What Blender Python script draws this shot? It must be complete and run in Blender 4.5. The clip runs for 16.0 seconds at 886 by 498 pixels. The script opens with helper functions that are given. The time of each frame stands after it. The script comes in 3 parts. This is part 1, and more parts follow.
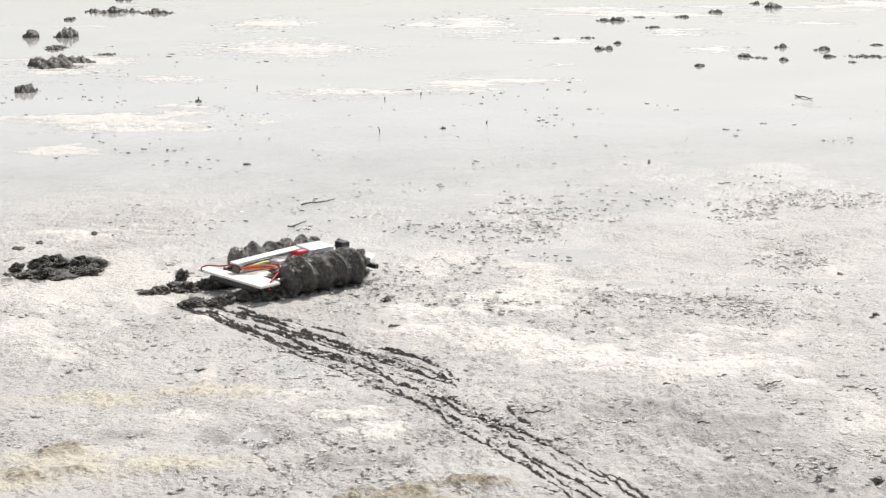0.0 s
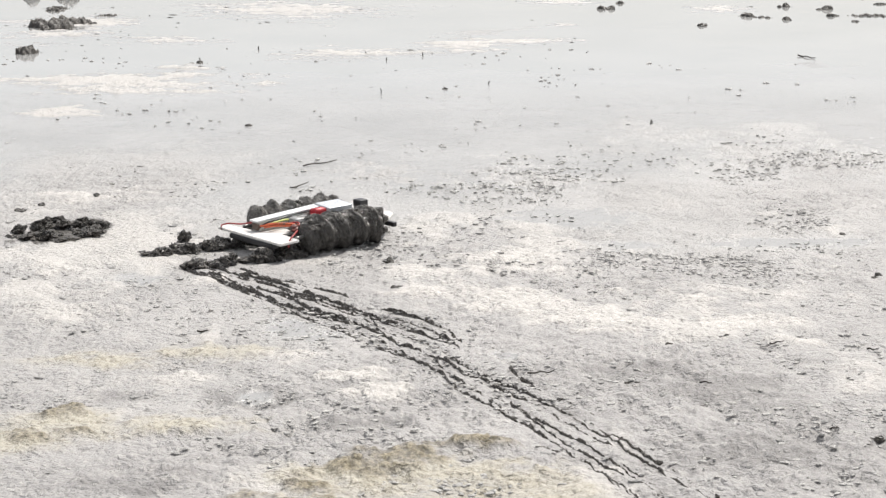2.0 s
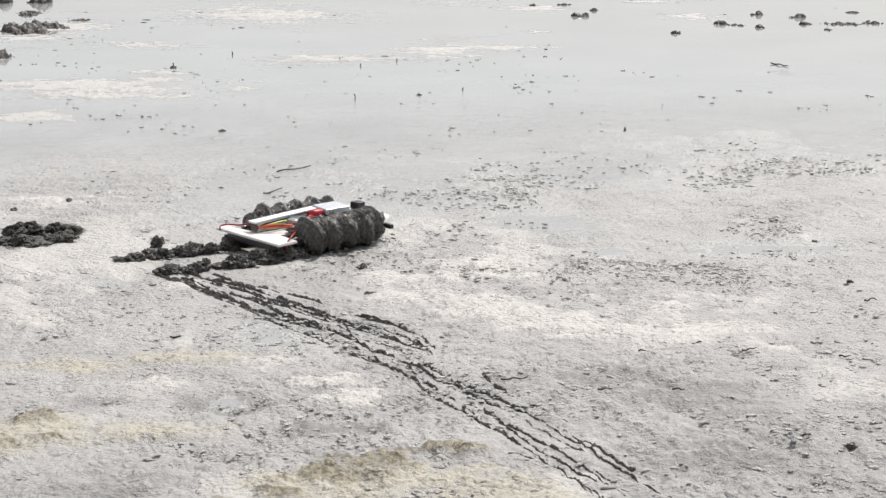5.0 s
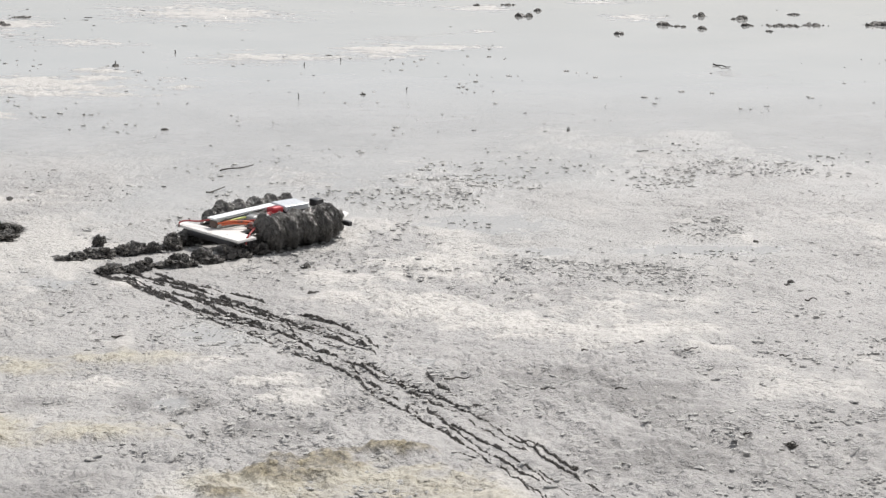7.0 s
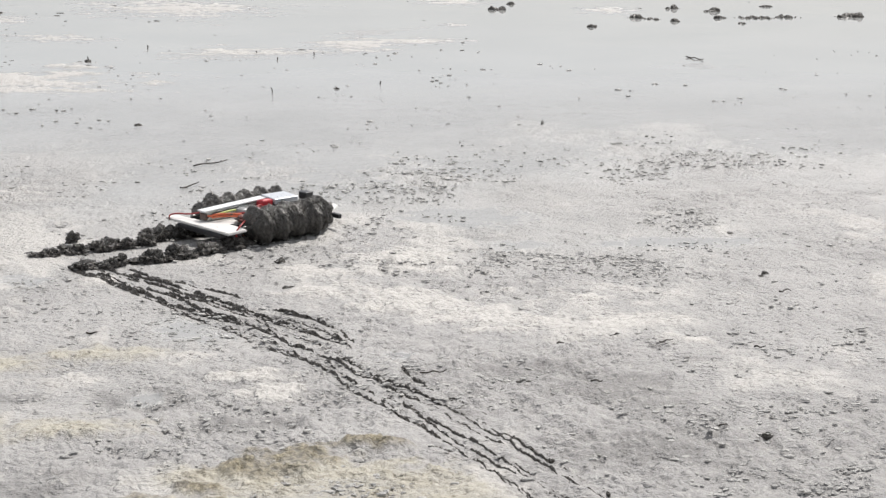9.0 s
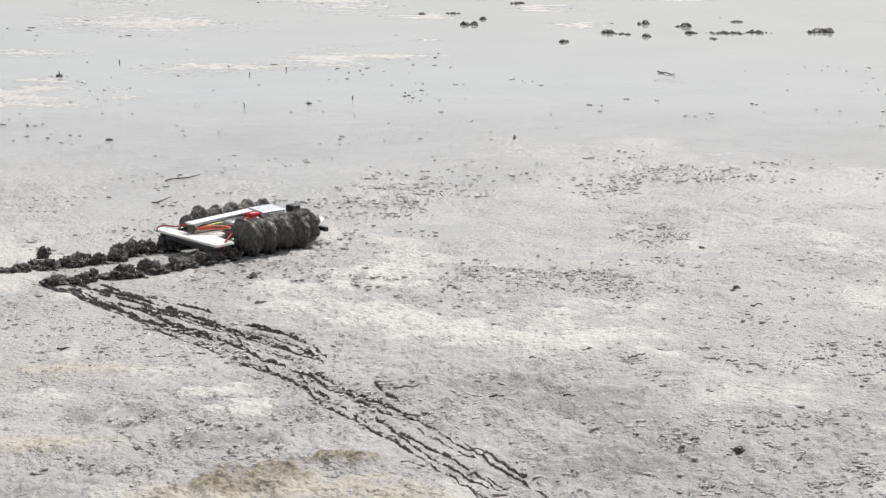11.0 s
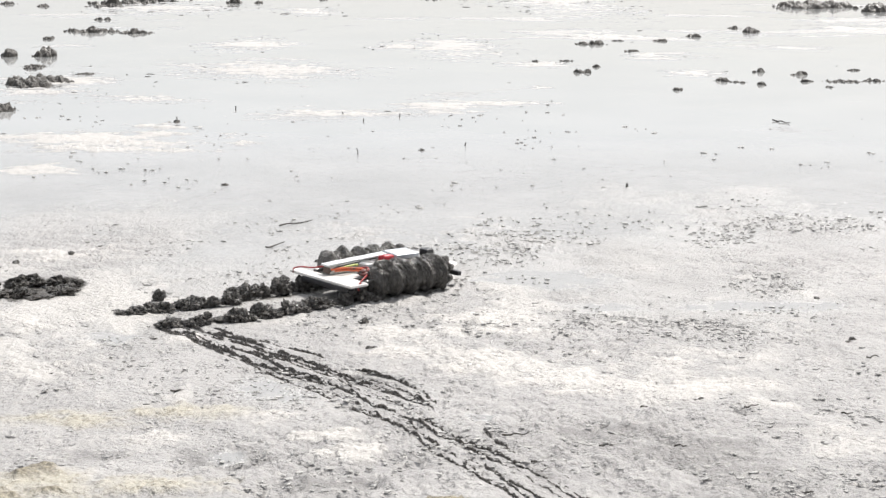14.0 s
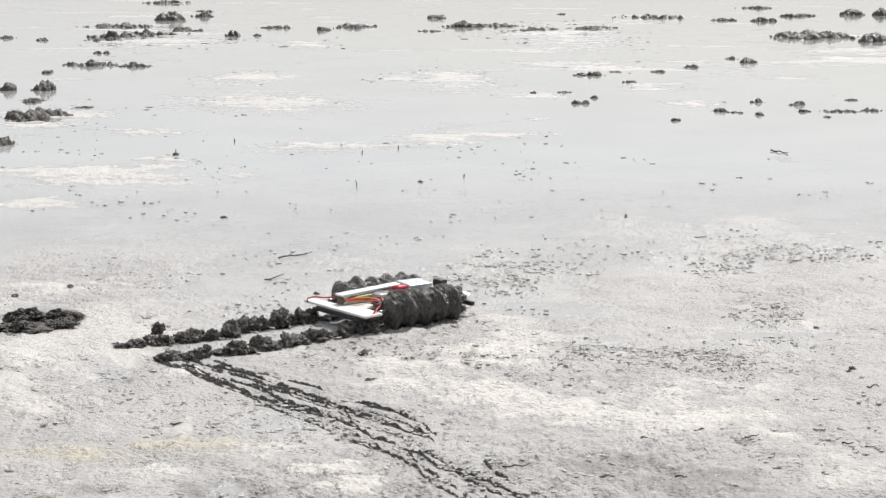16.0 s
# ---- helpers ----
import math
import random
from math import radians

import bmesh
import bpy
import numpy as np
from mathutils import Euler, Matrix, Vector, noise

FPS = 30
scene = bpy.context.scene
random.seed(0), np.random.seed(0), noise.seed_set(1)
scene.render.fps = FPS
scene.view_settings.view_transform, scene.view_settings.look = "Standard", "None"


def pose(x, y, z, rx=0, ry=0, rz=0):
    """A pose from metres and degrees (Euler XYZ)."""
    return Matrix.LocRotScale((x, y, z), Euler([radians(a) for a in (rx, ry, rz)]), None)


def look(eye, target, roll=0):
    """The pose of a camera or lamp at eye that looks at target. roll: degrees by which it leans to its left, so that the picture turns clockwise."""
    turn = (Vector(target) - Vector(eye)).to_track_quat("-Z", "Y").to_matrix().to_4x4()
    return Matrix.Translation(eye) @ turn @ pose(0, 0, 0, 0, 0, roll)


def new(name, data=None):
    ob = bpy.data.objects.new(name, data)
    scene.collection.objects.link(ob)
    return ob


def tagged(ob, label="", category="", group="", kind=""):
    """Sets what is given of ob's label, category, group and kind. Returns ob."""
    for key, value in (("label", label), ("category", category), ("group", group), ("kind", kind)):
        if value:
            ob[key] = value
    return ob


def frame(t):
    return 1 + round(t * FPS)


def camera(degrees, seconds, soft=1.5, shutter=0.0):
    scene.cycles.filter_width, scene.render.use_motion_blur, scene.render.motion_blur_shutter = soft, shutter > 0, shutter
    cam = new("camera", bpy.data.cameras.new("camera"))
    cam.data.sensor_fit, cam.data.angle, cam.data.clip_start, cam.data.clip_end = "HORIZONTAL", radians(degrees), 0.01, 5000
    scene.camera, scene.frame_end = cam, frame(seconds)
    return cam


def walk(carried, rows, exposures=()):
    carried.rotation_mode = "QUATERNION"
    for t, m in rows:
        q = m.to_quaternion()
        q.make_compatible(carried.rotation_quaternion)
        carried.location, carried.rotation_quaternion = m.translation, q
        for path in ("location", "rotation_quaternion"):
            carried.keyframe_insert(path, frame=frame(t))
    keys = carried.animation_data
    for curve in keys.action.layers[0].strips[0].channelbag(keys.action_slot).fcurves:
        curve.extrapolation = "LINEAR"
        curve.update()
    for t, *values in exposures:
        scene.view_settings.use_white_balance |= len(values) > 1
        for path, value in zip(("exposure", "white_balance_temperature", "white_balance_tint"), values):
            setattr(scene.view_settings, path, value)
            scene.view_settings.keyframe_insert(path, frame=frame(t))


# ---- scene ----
EYE = (0.0, 0.0, 1.25)
cam = camera(29.29, 16.0, soft=1.35, shutter=0.5)
# seconds, tilt, turn and lean of the tripod head in degrees
HEAD = [
    (0.0, 78.122, 0.0, 0.0), (0.5, 77.958, 0.319, -0.361), (1.0, 78.11, 0.446, -0.032), (1.5, 77.515, -0.679, 0.107),
    (2.0, 76.799, 0.079, -0.144), (2.5, 76.765, -0.463, -0.102), (3.0, 76.663, -0.514, -0.174), (3.5, 76.512, -0.52, 0.052),
    (3.7, 76.829, -0.584, 0.088), (6.0, 77.033, -1.565, 0.648), (6.5, 76.749, -3.066, 1.034), (7.0, 77.013, -2.792, 0.751),
    (7.5, 76.758, -3.202, 0.55), (8.0, 76.043, -3.541, 0.593), (8.5, 76.613, -3.683, 0.584), (9.0, 76.813, -3.667, 0.541),
    (9.2, 76.775, -3.782, 0.655), (11.3, 77.439, -4.637, 0.661), (11.5, 77.538, -4.443, 0.556), (12.0, 78.003, -3.887, 0.347),
    (12.5, 77.424, -2.584, 0.129), (13.0, 77.413, -0.981, -0.043), (13.5, 78.213, -0.478, -0.002), (14.0, 78.863, -0.76, 0.49),
    (14.5, 79.321, -0.684, 0.355), (15.0, 79.635, -0.757, 0.119), (15.5, 79.614, -0.811, 0.046), (16.0, 79.928, -0.784, 0.22),
]


def head_pose(tilt, turn, lean):
    return pose(*EYE, 0, 0, turn) @ pose(0, 0, 0, tilt) @ pose(0, 0, 0, 0, 0, lean)


EXPOSURE = [(t, e + 0.20, 6580 + k, 11) for t, e, k in (
    (0, 0.20, 170), (1, 0.20, 170), (2, 0.1, 90), (3.5, 0.03, 70), (6, -0.1, 0), (9, -0.13, 0), (11.5, -0.08, 0), (12.5, 0.0, 0), (13, 0.05, 0), (14, 0.2, 0), (15, 0.2, 0), (16, 0.04, 0))]
walk(cam, [(t, head_pose(a, b, c)) for t, a, b, c in HEAD], EXPOSURE)

# ---- light: hazy high sun from beyond the subject ----
SUN_HEIGHT, SUN_TURN = 56.0, 34.0
world = bpy.data.worlds.new("sky")
scene.world = world
world.use_nodes = True
wt = world.node_tree
sky = wt.nodes.new("ShaderNodeTexSky")
sky.sky_type, sky.sun_disc = "NISHITA", False
sky.sun_elevation, sky.sun_rotation = radians(SUN_HEIGHT), radians(SUN_TURN)
sky.air_density, sky.dust_density, sky.ozone_density = 1.0, 3.2, 0.4
background = wt.nodes["Background"]
background.inputs["Strength"].default_value = 0.15
# thin high haze over the clear sky
haze = wt.nodes.new("ShaderNodeMix")
haze.data_type = "RGBA"
haze.inputs["Factor"].default_value = 0.76
haze.inputs["B"].default_value = (4.15, 4.27, 4.40, 1)
wt.links.new(sky.outputs["Color"], haze.inputs["A"])
wt.links.new(haze.outputs["Result"], background.inputs["Color"])
sun = new("sun", bpy.data.lights.new("sun", "SUN"))
sun.data.energy, sun.data.angle, sun.data.color = 4.4, radians(2.0), (1.0, 0.985, 0.955)
sun.matrix_world = look((math.sin(radians(SUN_TURN)) * 30, math.cos(radians(SUN_TURN)) * 30, 30 * math.tan(radians(SUN_HEIGHT))), (0, 0, 0))


# ---- materials ----
def material(name, rough=0.5, metal=0.0):
    m = bpy.data.materials.new(name)
    m.use_nodes = True
    nt = m.node_tree
    b = nt.nodes["Principled BSDF"]
    b.inputs["Roughness"].default_value, b.inputs["Metallic"].default_value = rough, metal
    return m, nt, b


def tex_noise(nt, scale, detail=4.0, rough=0.55, space="Object"):
    c, n = nt.nodes.new("ShaderNodeTexCoord"), nt.nodes.new("ShaderNodeTexNoise")
    n.inputs["Scale"].default_value, n.inputs["Detail"].default_value, n.inputs["Roughness"].default_value = scale, detail, rough
    nt.links.new(c.outputs[space], n.inputs["Vector"])
    return n.outputs["Fac"]


def ramp(nt, fac, stops):
    r = nt.nodes.new("ShaderNodeValToRGB")
    e = r.color_ramp.elements
    while len(e) < len(stops):
        e.new(0.5)
    for el, (p, c) in zip(e, stops):
        el.position, el.color = p, (*c, 1) if len(c) == 3 else (c[0], c[0], c[0], 1)
    nt.links.new(fac, r.inputs["Fac"])
    return r.outputs["Color"]


def mix(nt, fac, a, b):
    m = nt.nodes.new("ShaderNodeMix")
    m.data_type = "RGBA"
    for sock, v in ((m.inputs["Factor"], fac), (m.inputs["A"], a), (m.inputs["B"], b)):
        if isinstance(v, (int, float)):
            sock.default_value = v
        elif isinstance(v, tuple):
            sock.default_value = (*v, 1)
        else:
            nt.links.new(v, sock)
    return m.outputs["Result"]


def calc(nt, op, a, b, clamp=False):
    m = nt.nodes.new("ShaderNodeMath")
    m.operation, m.use_clamp = op, clamp
    for sock, v in zip(m.inputs, (a, b)):
        if isinstance(v, (int, float)):
            sock.default_value = v
        else:
            nt.links.new(v, sock)
    return m.outputs[0]


def bump(nt, b, height, strength, distance):
    n = nt.nodes.new("ShaderNodeBump")
    if isinstance(strength, (int, float)):
        n.inputs["Strength"].default_value = strength
    else:
        nt.links.new(strength, n.inputs["Strength"])
    n.inputs["Distance"].default_value = distance
    nt.links.new(height, n.inputs["Height"])
    nt.links.new(n.outputs["Normal"], b.inputs["Normal"])


def flat_material(name, colour, rough=0.5, metal=0.0, spread=0.25, scale=60, dirt=0.0):
    """A plain surface with grain, and splashes of mud where dirt is above nought."""
    m, nt, b = material(name, rough, metal)
    lo, hi = tuple(c * (1 - spread) for c in colour), tuple(min(0.9, c * (1 + spread * 0.4)) for c in colour)
    col = ramp(nt, tex_noise(nt, scale), [(0.3, lo), (0.7, hi)])
    if dirt:
        spots = ramp(nt, tex_noise(nt, 38, 6, 0.7), [(0.62 - dirt, (0.0,)), (0.70 - dirt * 0.6, (1.0,))])
        col = mix(nt, spots, col, (0.075, 0.066, 0.056))
    nt.links.new(col, b.inputs["Base Color"])
    nt.links.new(ramp(nt, tex_noise(nt, scale * 1.7), [(0.3, (rough * 0.75,)), (0.7, (min(1, rough * 1.3),))]), b.inputs["Roughness"])
    bump(nt, b, tex_noise(nt, scale * 2.5), 0.25, 0.001)
    return m


def attribute(nt, name):
    a = nt.nodes.new("ShaderNodeAttribute")
    a.attribute_name = name
    return a.outputs["Fac"]


def ground_material():
    m, nt, b = material("mudflat", 0.5)
    crust, algae, ochre, wet = (attribute(nt, n) for n in ("crust", "algae", "ochre", "wet"))
    smear = attribute(nt, "smear")
    grain = tex_noise(nt, 60, 5, 0.66)
    flecks = tex_noise(nt, 34, 6, 0.72)
    fine = tex_noise(nt, 210, 3, 0.6)
    broad = tex_noise(nt, 2.2, 5, 0.6)
    silt = ramp(nt, broad, [(0.32, (0.279, 0.270, 0.261)), (0.68, (0.351, 0.340, 0.328))])
    silt = mix(nt, attribute(nt, "damp"), silt, ramp(nt, broad, [(0.3, (0.182, 0.175, 0.168)), (0.7, (0.236, 0.228, 0.219))]))
    silt = mix(nt, ramp(nt, flecks, [(0.56, (0.0,)), (0.63, (0.7,))]), silt, (0.401, 0.386, 0.363))
    # pits darkened in colour, for moister silt and for the shade in them
    silt = mix(nt, ramp(nt, grain, [(0.31, (0.7,)), (0.39, (0.0,))]), silt, (0.131, 0.120, 0.109))
    # crumbs and curled flakes in drifts
    cells = nt.nodes.new("ShaderNodeTexVoronoi")
    cells.inputs["Scale"].default_value, cells.inputs["Randomness"].default_value = 62, 1.0
    where, warp = nt.nodes.new("ShaderNodeTexCoord"), nt.nodes.new("ShaderNodeTexNoise")
    warp.inputs["Scale"].default_value, warp.inputs["Detail"].default_value = 90, 3
    nt.links.new(where.outputs["Object"], warp.inputs["Vector"])
    shift = nt.nodes.new("ShaderNodeVectorMath")
    shift.operation = "MULTIPLY_ADD"
    shift.inputs[1].default_value = (0.020, 0.020, 0.0)
    nt.links.new(warp.outputs["Color"], shift.inputs[0])
    nt.links.new(where.outputs["Object"], shift.inputs[2])
    nt.links.new(shift.outputs[0], cells.inputs["Vector"])
    drift = ramp(nt, tex_noise(nt, 7, 5, 0.65), [(0.42, (0.12,)), (0.58, (1.0,))])
    pebble = calc(nt, "MULTIPLY", ramp(nt, cells.outputs["Distance"], [(0.15, (1.0,)), (0.62, (0.0,))]), drift)
    film = ramp(nt, tex_noise(nt, 1.1, 4, 0.6), [(0.3, (0.295, 0.298, 0.292)), (0.7, (0.35, 0.35, 0.342))])
    col = mix(nt, wet, silt, film)
    salt = ramp(nt, grain, [(0.31, (0.154, 0.141, 0.124)), (0.38, (0.363, 0.346, 0.320)), (0.48, (0.463, 0.443, 0.414)), (0.7, (0.532, 0.513, 0.483))])
    col = mix(nt, crust, col, salt)
    moss = ramp(nt, grain, [(0.33, (0.150, 0.130, 0.091)), (0.42, (0.330, 0.303, 0.241)), (0.7, (0.466, 0.437, 0.364))])
    col = mix(nt, algae, col, moss)
    peat = ramp(nt, grain, [(0.38, (0.056, 0.045, 0.026)), (0.50, (0.154, 0.129, 0.078)), (0.66, (0.317, 0.276, 0.186))])
    col = mix(nt, ochre, col, peat)
    torn = ramp(nt, grain, [(0.38, (0.030, 0.027, 0.023)), (0.62, (0.10, 0.092, 0.082))])
    col = mix(nt, smear, col, torn)
    nt.links.new(col, b.inputs["Base Color"])
    rough = mix(nt, wet, ramp(nt, fine, [(0.35, (0.28,)), (0.65, (0.66,))]), ramp(nt, broad, [(0.35, (0.03,)), (0.65, (0.09,))]))
    nt.links.new(rough, b.inputs["Roughness"])
    height = calc(nt, "ADD", calc(nt, "MULTIPLY", grain, 0.55), calc(nt, "MULTIPLY", fine, 0.3))
    height = calc(nt, "ADD", height, calc(nt, "MULTIPLY", flecks, 0.5))
    height = calc(nt, "ADD", height, calc(nt, "MULTIPLY", pebble, 0.55))
    bump(nt, b, height, calc(nt, "SUBTRACT", 0.9, calc(nt, "MULTIPLY", wet, 0.9), True), 0.012)
    return m


def mud_material(name, dark, light, rough, grain=45, relief=130):
    m, nt, b = material(name, rough)
    n = tex_noise(nt, grain, 6, 0.65)
    col = ramp(nt, n, [(0.40, dark), (0.57, tuple((a + c) / 2 for a, c in zip(dark, light))), (0.68, light)])
    nt.links.new(col, b.inputs["Base Color"])
    nt.links.new(ramp(nt, tex_noise(nt, 24), [(0.35, (rough * 0.6,)), (0.65, (min(1, rough * 1.35),))]), b.inputs["Roughness"])
    bump(nt, b, tex_noise(nt, relief, 6, 0.7), 0.9, 0.007)
    return m


GROUND = ground_material()
# light tones of the next three partly stand in for wet glints, as colour
MUD = mud_material("wet_mud", (0.028, 0.025, 0.022), (0.17, 0.158, 0.142), 0.26, 80, 200)
RUT_MUD = mud_material("rut_mud", (0.040, 0.034, 0.029), (0.24, 0.22, 0.195), 0.30, 150, 260)
AUGER_MUD = mud_material("slick_mud", (0.038, 0.034, 0.030), (0.17, 0.16, 0.145), 0.26, 90, 220)
FAR_MUD = mud_material("crumbly_mud", (0.022, 0.019, 0.015), (0.080, 0.070, 0.058), 0.5)
CRUMB = mud_material("dried_silt", (0.34, 0.33, 0.315), (0.52, 0.505, 0.48), 0.5)
WOOD = mud_material("rotten_stick", (0.035, 0.03, 0.025), (0.10, 0.085, 0.07), 0.75)
WHITE = flat_material("white_foam_board", (0.64, 0.62, 0.595), 0.45, 0, 0.06, 40, 0.02)
CARD = flat_material("pale_strip", (0.67, 0.68, 0.68), 0.35, 0, 0.06, 30, 0.01)
PALE_TAPE = flat_material("pale_tape", (0.58, 0.60, 0.56), 0.45, 0, 0.2, 40, 0.07)
BROWN = flat_material("brown_plastic", (0.085, 0.05, 0.035), 0.5, 0, 0.3, 50, 0.1)
SILVER = flat_material("silver_lid", (0.56, 0.58, 0.61), 0.32, 0.35, 0.15, 40, 0.03)
BLACK = flat_material("black_plastic", (0.018, 0.018, 0.02), 0.38, 0, 0.3, 50)
GREY_TAPE = flat_material("grey_tape", (0.36, 0.36, 0.36), 0.4, 0.1, 0.35, 50, 0.16)
RED = flat_material("red_wrap", (0.42, 0.014, 0.024), 0.38, 0, 0.3, 60, 0.05)
ORANGE = flat_material("orange_wire", (0.62, 0.13, 0.05), 0.42, 0, 0.25, 60, 0.05)
RED_WIRE = flat_material("red_wire", (0.30, 0.028, 0.026), 0.42, 0, 0.25, 60, 0.06)
YELLOW = flat_material("yellow_green_wire", (0.50, 0.56, 0.16), 0.45, 0, 0.2, 60, 0.05)
PLUG = flat_material("muddy_plug", (0.16, 0.05, 0.04), 0.5, 0, 0.5, 70, 0.14)
STEEL = flat_material("dull_steel", (0.32, 0.31, 0.30), 0.4, 0.8, 0.3, 80, 0.14)


# ---- noise over arrays ----
def lattice(ix, iy, seed):
    h = (ix.astype(np.int64) * 374761393 + iy.astype(np.int64) * 668265263 + seed * 1442695041) & 0xFFFFFFFF
    h = ((h ^ (h >> 13)) * 1274126177) & 0xFFFFFFFF
    return ((h ^ (h >> 16)) & 0xFFFF) / 65535.0


def value_noise(x, y, seed):
    ix, iy = np.floor(x), np.floor(y)
    fx, fy = x - ix, y - iy
    fx, fy = fx * fx * (3 - 2 * fx), fy * fy * (3 - 2 * fy)
    a, b = lattice(ix, iy, seed), lattice(ix + 1, iy, seed)
    c, d = lattice(ix, iy + 1, seed), lattice(ix + 1, iy + 1, seed)
    return (a * (1 - fx) + b * fx) * (1 - fy) + (c * (1 - fx) + d * fx) * fy


def fbm(x, y, size, seed, octaves=4, gain=0.5):
    total, amp, s = 0.0, 0.5, 1.0 / size
    for k in range(octaves):
        total = total + amp * value_noise(x * s + 17.3 * k, y * s - 9.1 * k, seed + k)
        amp, s = amp * gain, s * 2.03
    return total / (1 - gain ** octaves) * 0.5 / 0.5 * (1 - gain) / 0.5


def smooth(v, a, b):
    t = np.clip((v - a) / (b - a), 0, 1)
    return t * t * (3 - 2 * t)


# ---- what lies where on the flat: centre and half widths of the patches ----
CRUST_NEAR = [
    (0.38, 4.52, 0.27, 0.23), (0.2, 4.68, 0.21, 0.22), (-0.1, 5.04, 0.14, 0.13), (0.82, 4.43, 0.17, 0.11), (0.92, 4.25, 0.09, 0.05),
    (-0.16, 3.82, 0.08, 0.08), (0.73, 4.66, 0.08, 0.07), (0.25, 5.15, 0.23, 0.25), (-1.35, 6.18, 0.36, 0.19), (-0.66, 3.91, 0.1, 0.08),
    (-0.38, 4.13, 0.16, 0.08), (-0.22, 3.97, 0.1, 0.06), (-0.72, 4.93, 0.1, 0.1), (-0.06, 4.8, 0.12, 0.12), (0.56, 4.43, 0.09, 0.09),
    (-1.2, 5.08, 0.12, 0.12),
]
CRUST_FAR = [
    (-1.78, 9.44, 0.69, 0.43), (-0.67, 10.83, 0.47, 0.41), (0.1, 11.27, 0.34, 0.41), (-2.7, 12.68, 0.5, 1.02), (-1.43, 13.75, 0.73, 0.8),
    (-1.91, 11.57, 0.42, 0.29), (-1.65, 16.45, 0.38, 1.0), (0.31, 16.59, 0.49, 1.45), (-1.91, 8.32, 0.19, 0.23), (-1.55, 10.02, 0.2, 0.22),
    (-0.96, 9.39, 0.16, 0.14), (2.08, 24.95, 0.9, 3.23), (-0.24, 16.45, 0.27, 0.43), (1.9, 18.12, 0.55, 0.61), (2.1, 15.52, 0.21, 0.45),
    (4.94, 19.65, 0.47, 0.51), (-3.34, 22.81, 0.97, 1.23), (-1.43, 22.22, 0.37, 0.91), (1.0, 14.58, 0.34, 0.34), (2.24, 13.81, 0.28, 0.25),
    (0.87, 12.61, 0.17, 0.17), (0.6, 11.45, 0.35, 0.21),
]
ALGAE = [
    (-0.9, 4.08, 0.18, 0.09), (-0.6, 4.16, 0.14, 0.07), (-0.84, 3.58, 0.14, 0.11), (-0.58, 3.6, 0.18, 0.08), (0.01, 3.3, 0.21, 0.16),
    (0.16, 3.22, 0.14, 0.12), (-0.23, 3.28, 0.19, 0.1), (-0.02, 3.08, 0.3, 0.14), (-0.95, 3.5, 0.12, 0.1),
]
OCHRE = [
    (-0.38, 3.16, 0.09, 0.08), (-0.29, 3.22, 0.1, 0.08), (-0.18, 3.31, 0.11, 0.08), (-0.09, 3.39, 0.09, 0.05), (0.03, 3.46, 0.09, 0.03),
    (-0.87, 3.67, 0.06, 0.04), (-0.82, 3.54, 0.06, 0.03), (-0.92, 3.51, 0.07, 0.05), (-0.3, 3.1, 0.14, 0.07),
]
PUDDLES = [
    (-0.40, 4.36, 0.20, 0.17), (0.15, 4.14, 0.1, 0.07), (0.44, 5.82, 0.36, 0.21), (1.15, 5.42, 0.43, 0.13), (0.59, 5.38, 0.18, 0.11),
    (-0.94, 4.93, 0.15, 0.08), (-0.45, 3.8, 0.08, 0.06), (-1.23, 8.02, 0.82, 0.52), (0.45, 9.44, 0.79, 0.6),
]
DAMP = [
    (-0.64, 3.24, 0.25, 0.11), (-0.47, 3.8, 0.15, 0.08), (-0.74, 3.8, 0.13, 0.06), (-0.15, 3.62, 0.14, 0.08), (0.66, 3.84, 0.31, 0.22),
    (0.65, 3.42, 0.3, 0.21), (0.48, 4.02, 0.22, 0.12),
]
# gritty stretches
GRIT = [
    (1.53, 6.85, 0.42, 0.64), (1.38, 6.04, 0.27, 0.5), (0.27, 6.58, 0.33, 0.4), (-0.26, 6.63, 0.25, 0.29), (0.96, 5.15, 0.26, 0.22),
    (0.44, 5.3, 0.22, 0.22), (0.56, 4.12, 0.36, 0.15),
]
# the first run, from the bend towards the viewer, and the furrows that it left:
# start and end along the run, then how far aside at the start, the middle and the end
RUN = [(-0.83, 5.15), (-0.51, 4.83), (-0.24, 4.48), (-0.05, 4.2), (0.1, 3.89), (0.22, 3.65), (0.35, 3.36), (0.45, 3.11), (0.56, 2.85)]
FURROWS = [
    (0.0, 1.15, -0.009, -0.076, 0.045), (0.86, 1.20, -0.092, -0.062, -0.033), (1.12, 1.60, -0.110, -0.057, -0.081), (1.50, 2.60, -0.073, -0.055, -0.045),
    (1.94, 2.10, -0.089, -0.073, -0.058), (1.68, 2.28, -0.008, -0.030, -0.018), (1.25, 2.11, 0.019, 0.030, 0.046), (1.44, 1.72, 0.115, 0.096, 0.077),
    (1.43, 1.65, 0.036, 0.040, 0.043), (1.70, 1.97, 0.093, 0.108, 0.133), (2.00, 2.23, 0.097, 0.094, 0.092), (2.15, 2.60, 0.007, 0.030, 0.052),
    (2.17, 2.62, -0.048, -0.033, -0.010), (2.19, 2.36, 0.108, 0.105, 0.103), (0.33, 0.73, 0.099, 0.111, 0.122), (0.82, 1.25, 0.097, 0.154, 0.104),
    (0.0, 1.26, 0.059, 0.029, 0.097), (0.15, 0.56, 0.083, 0.088, 0.093),
]
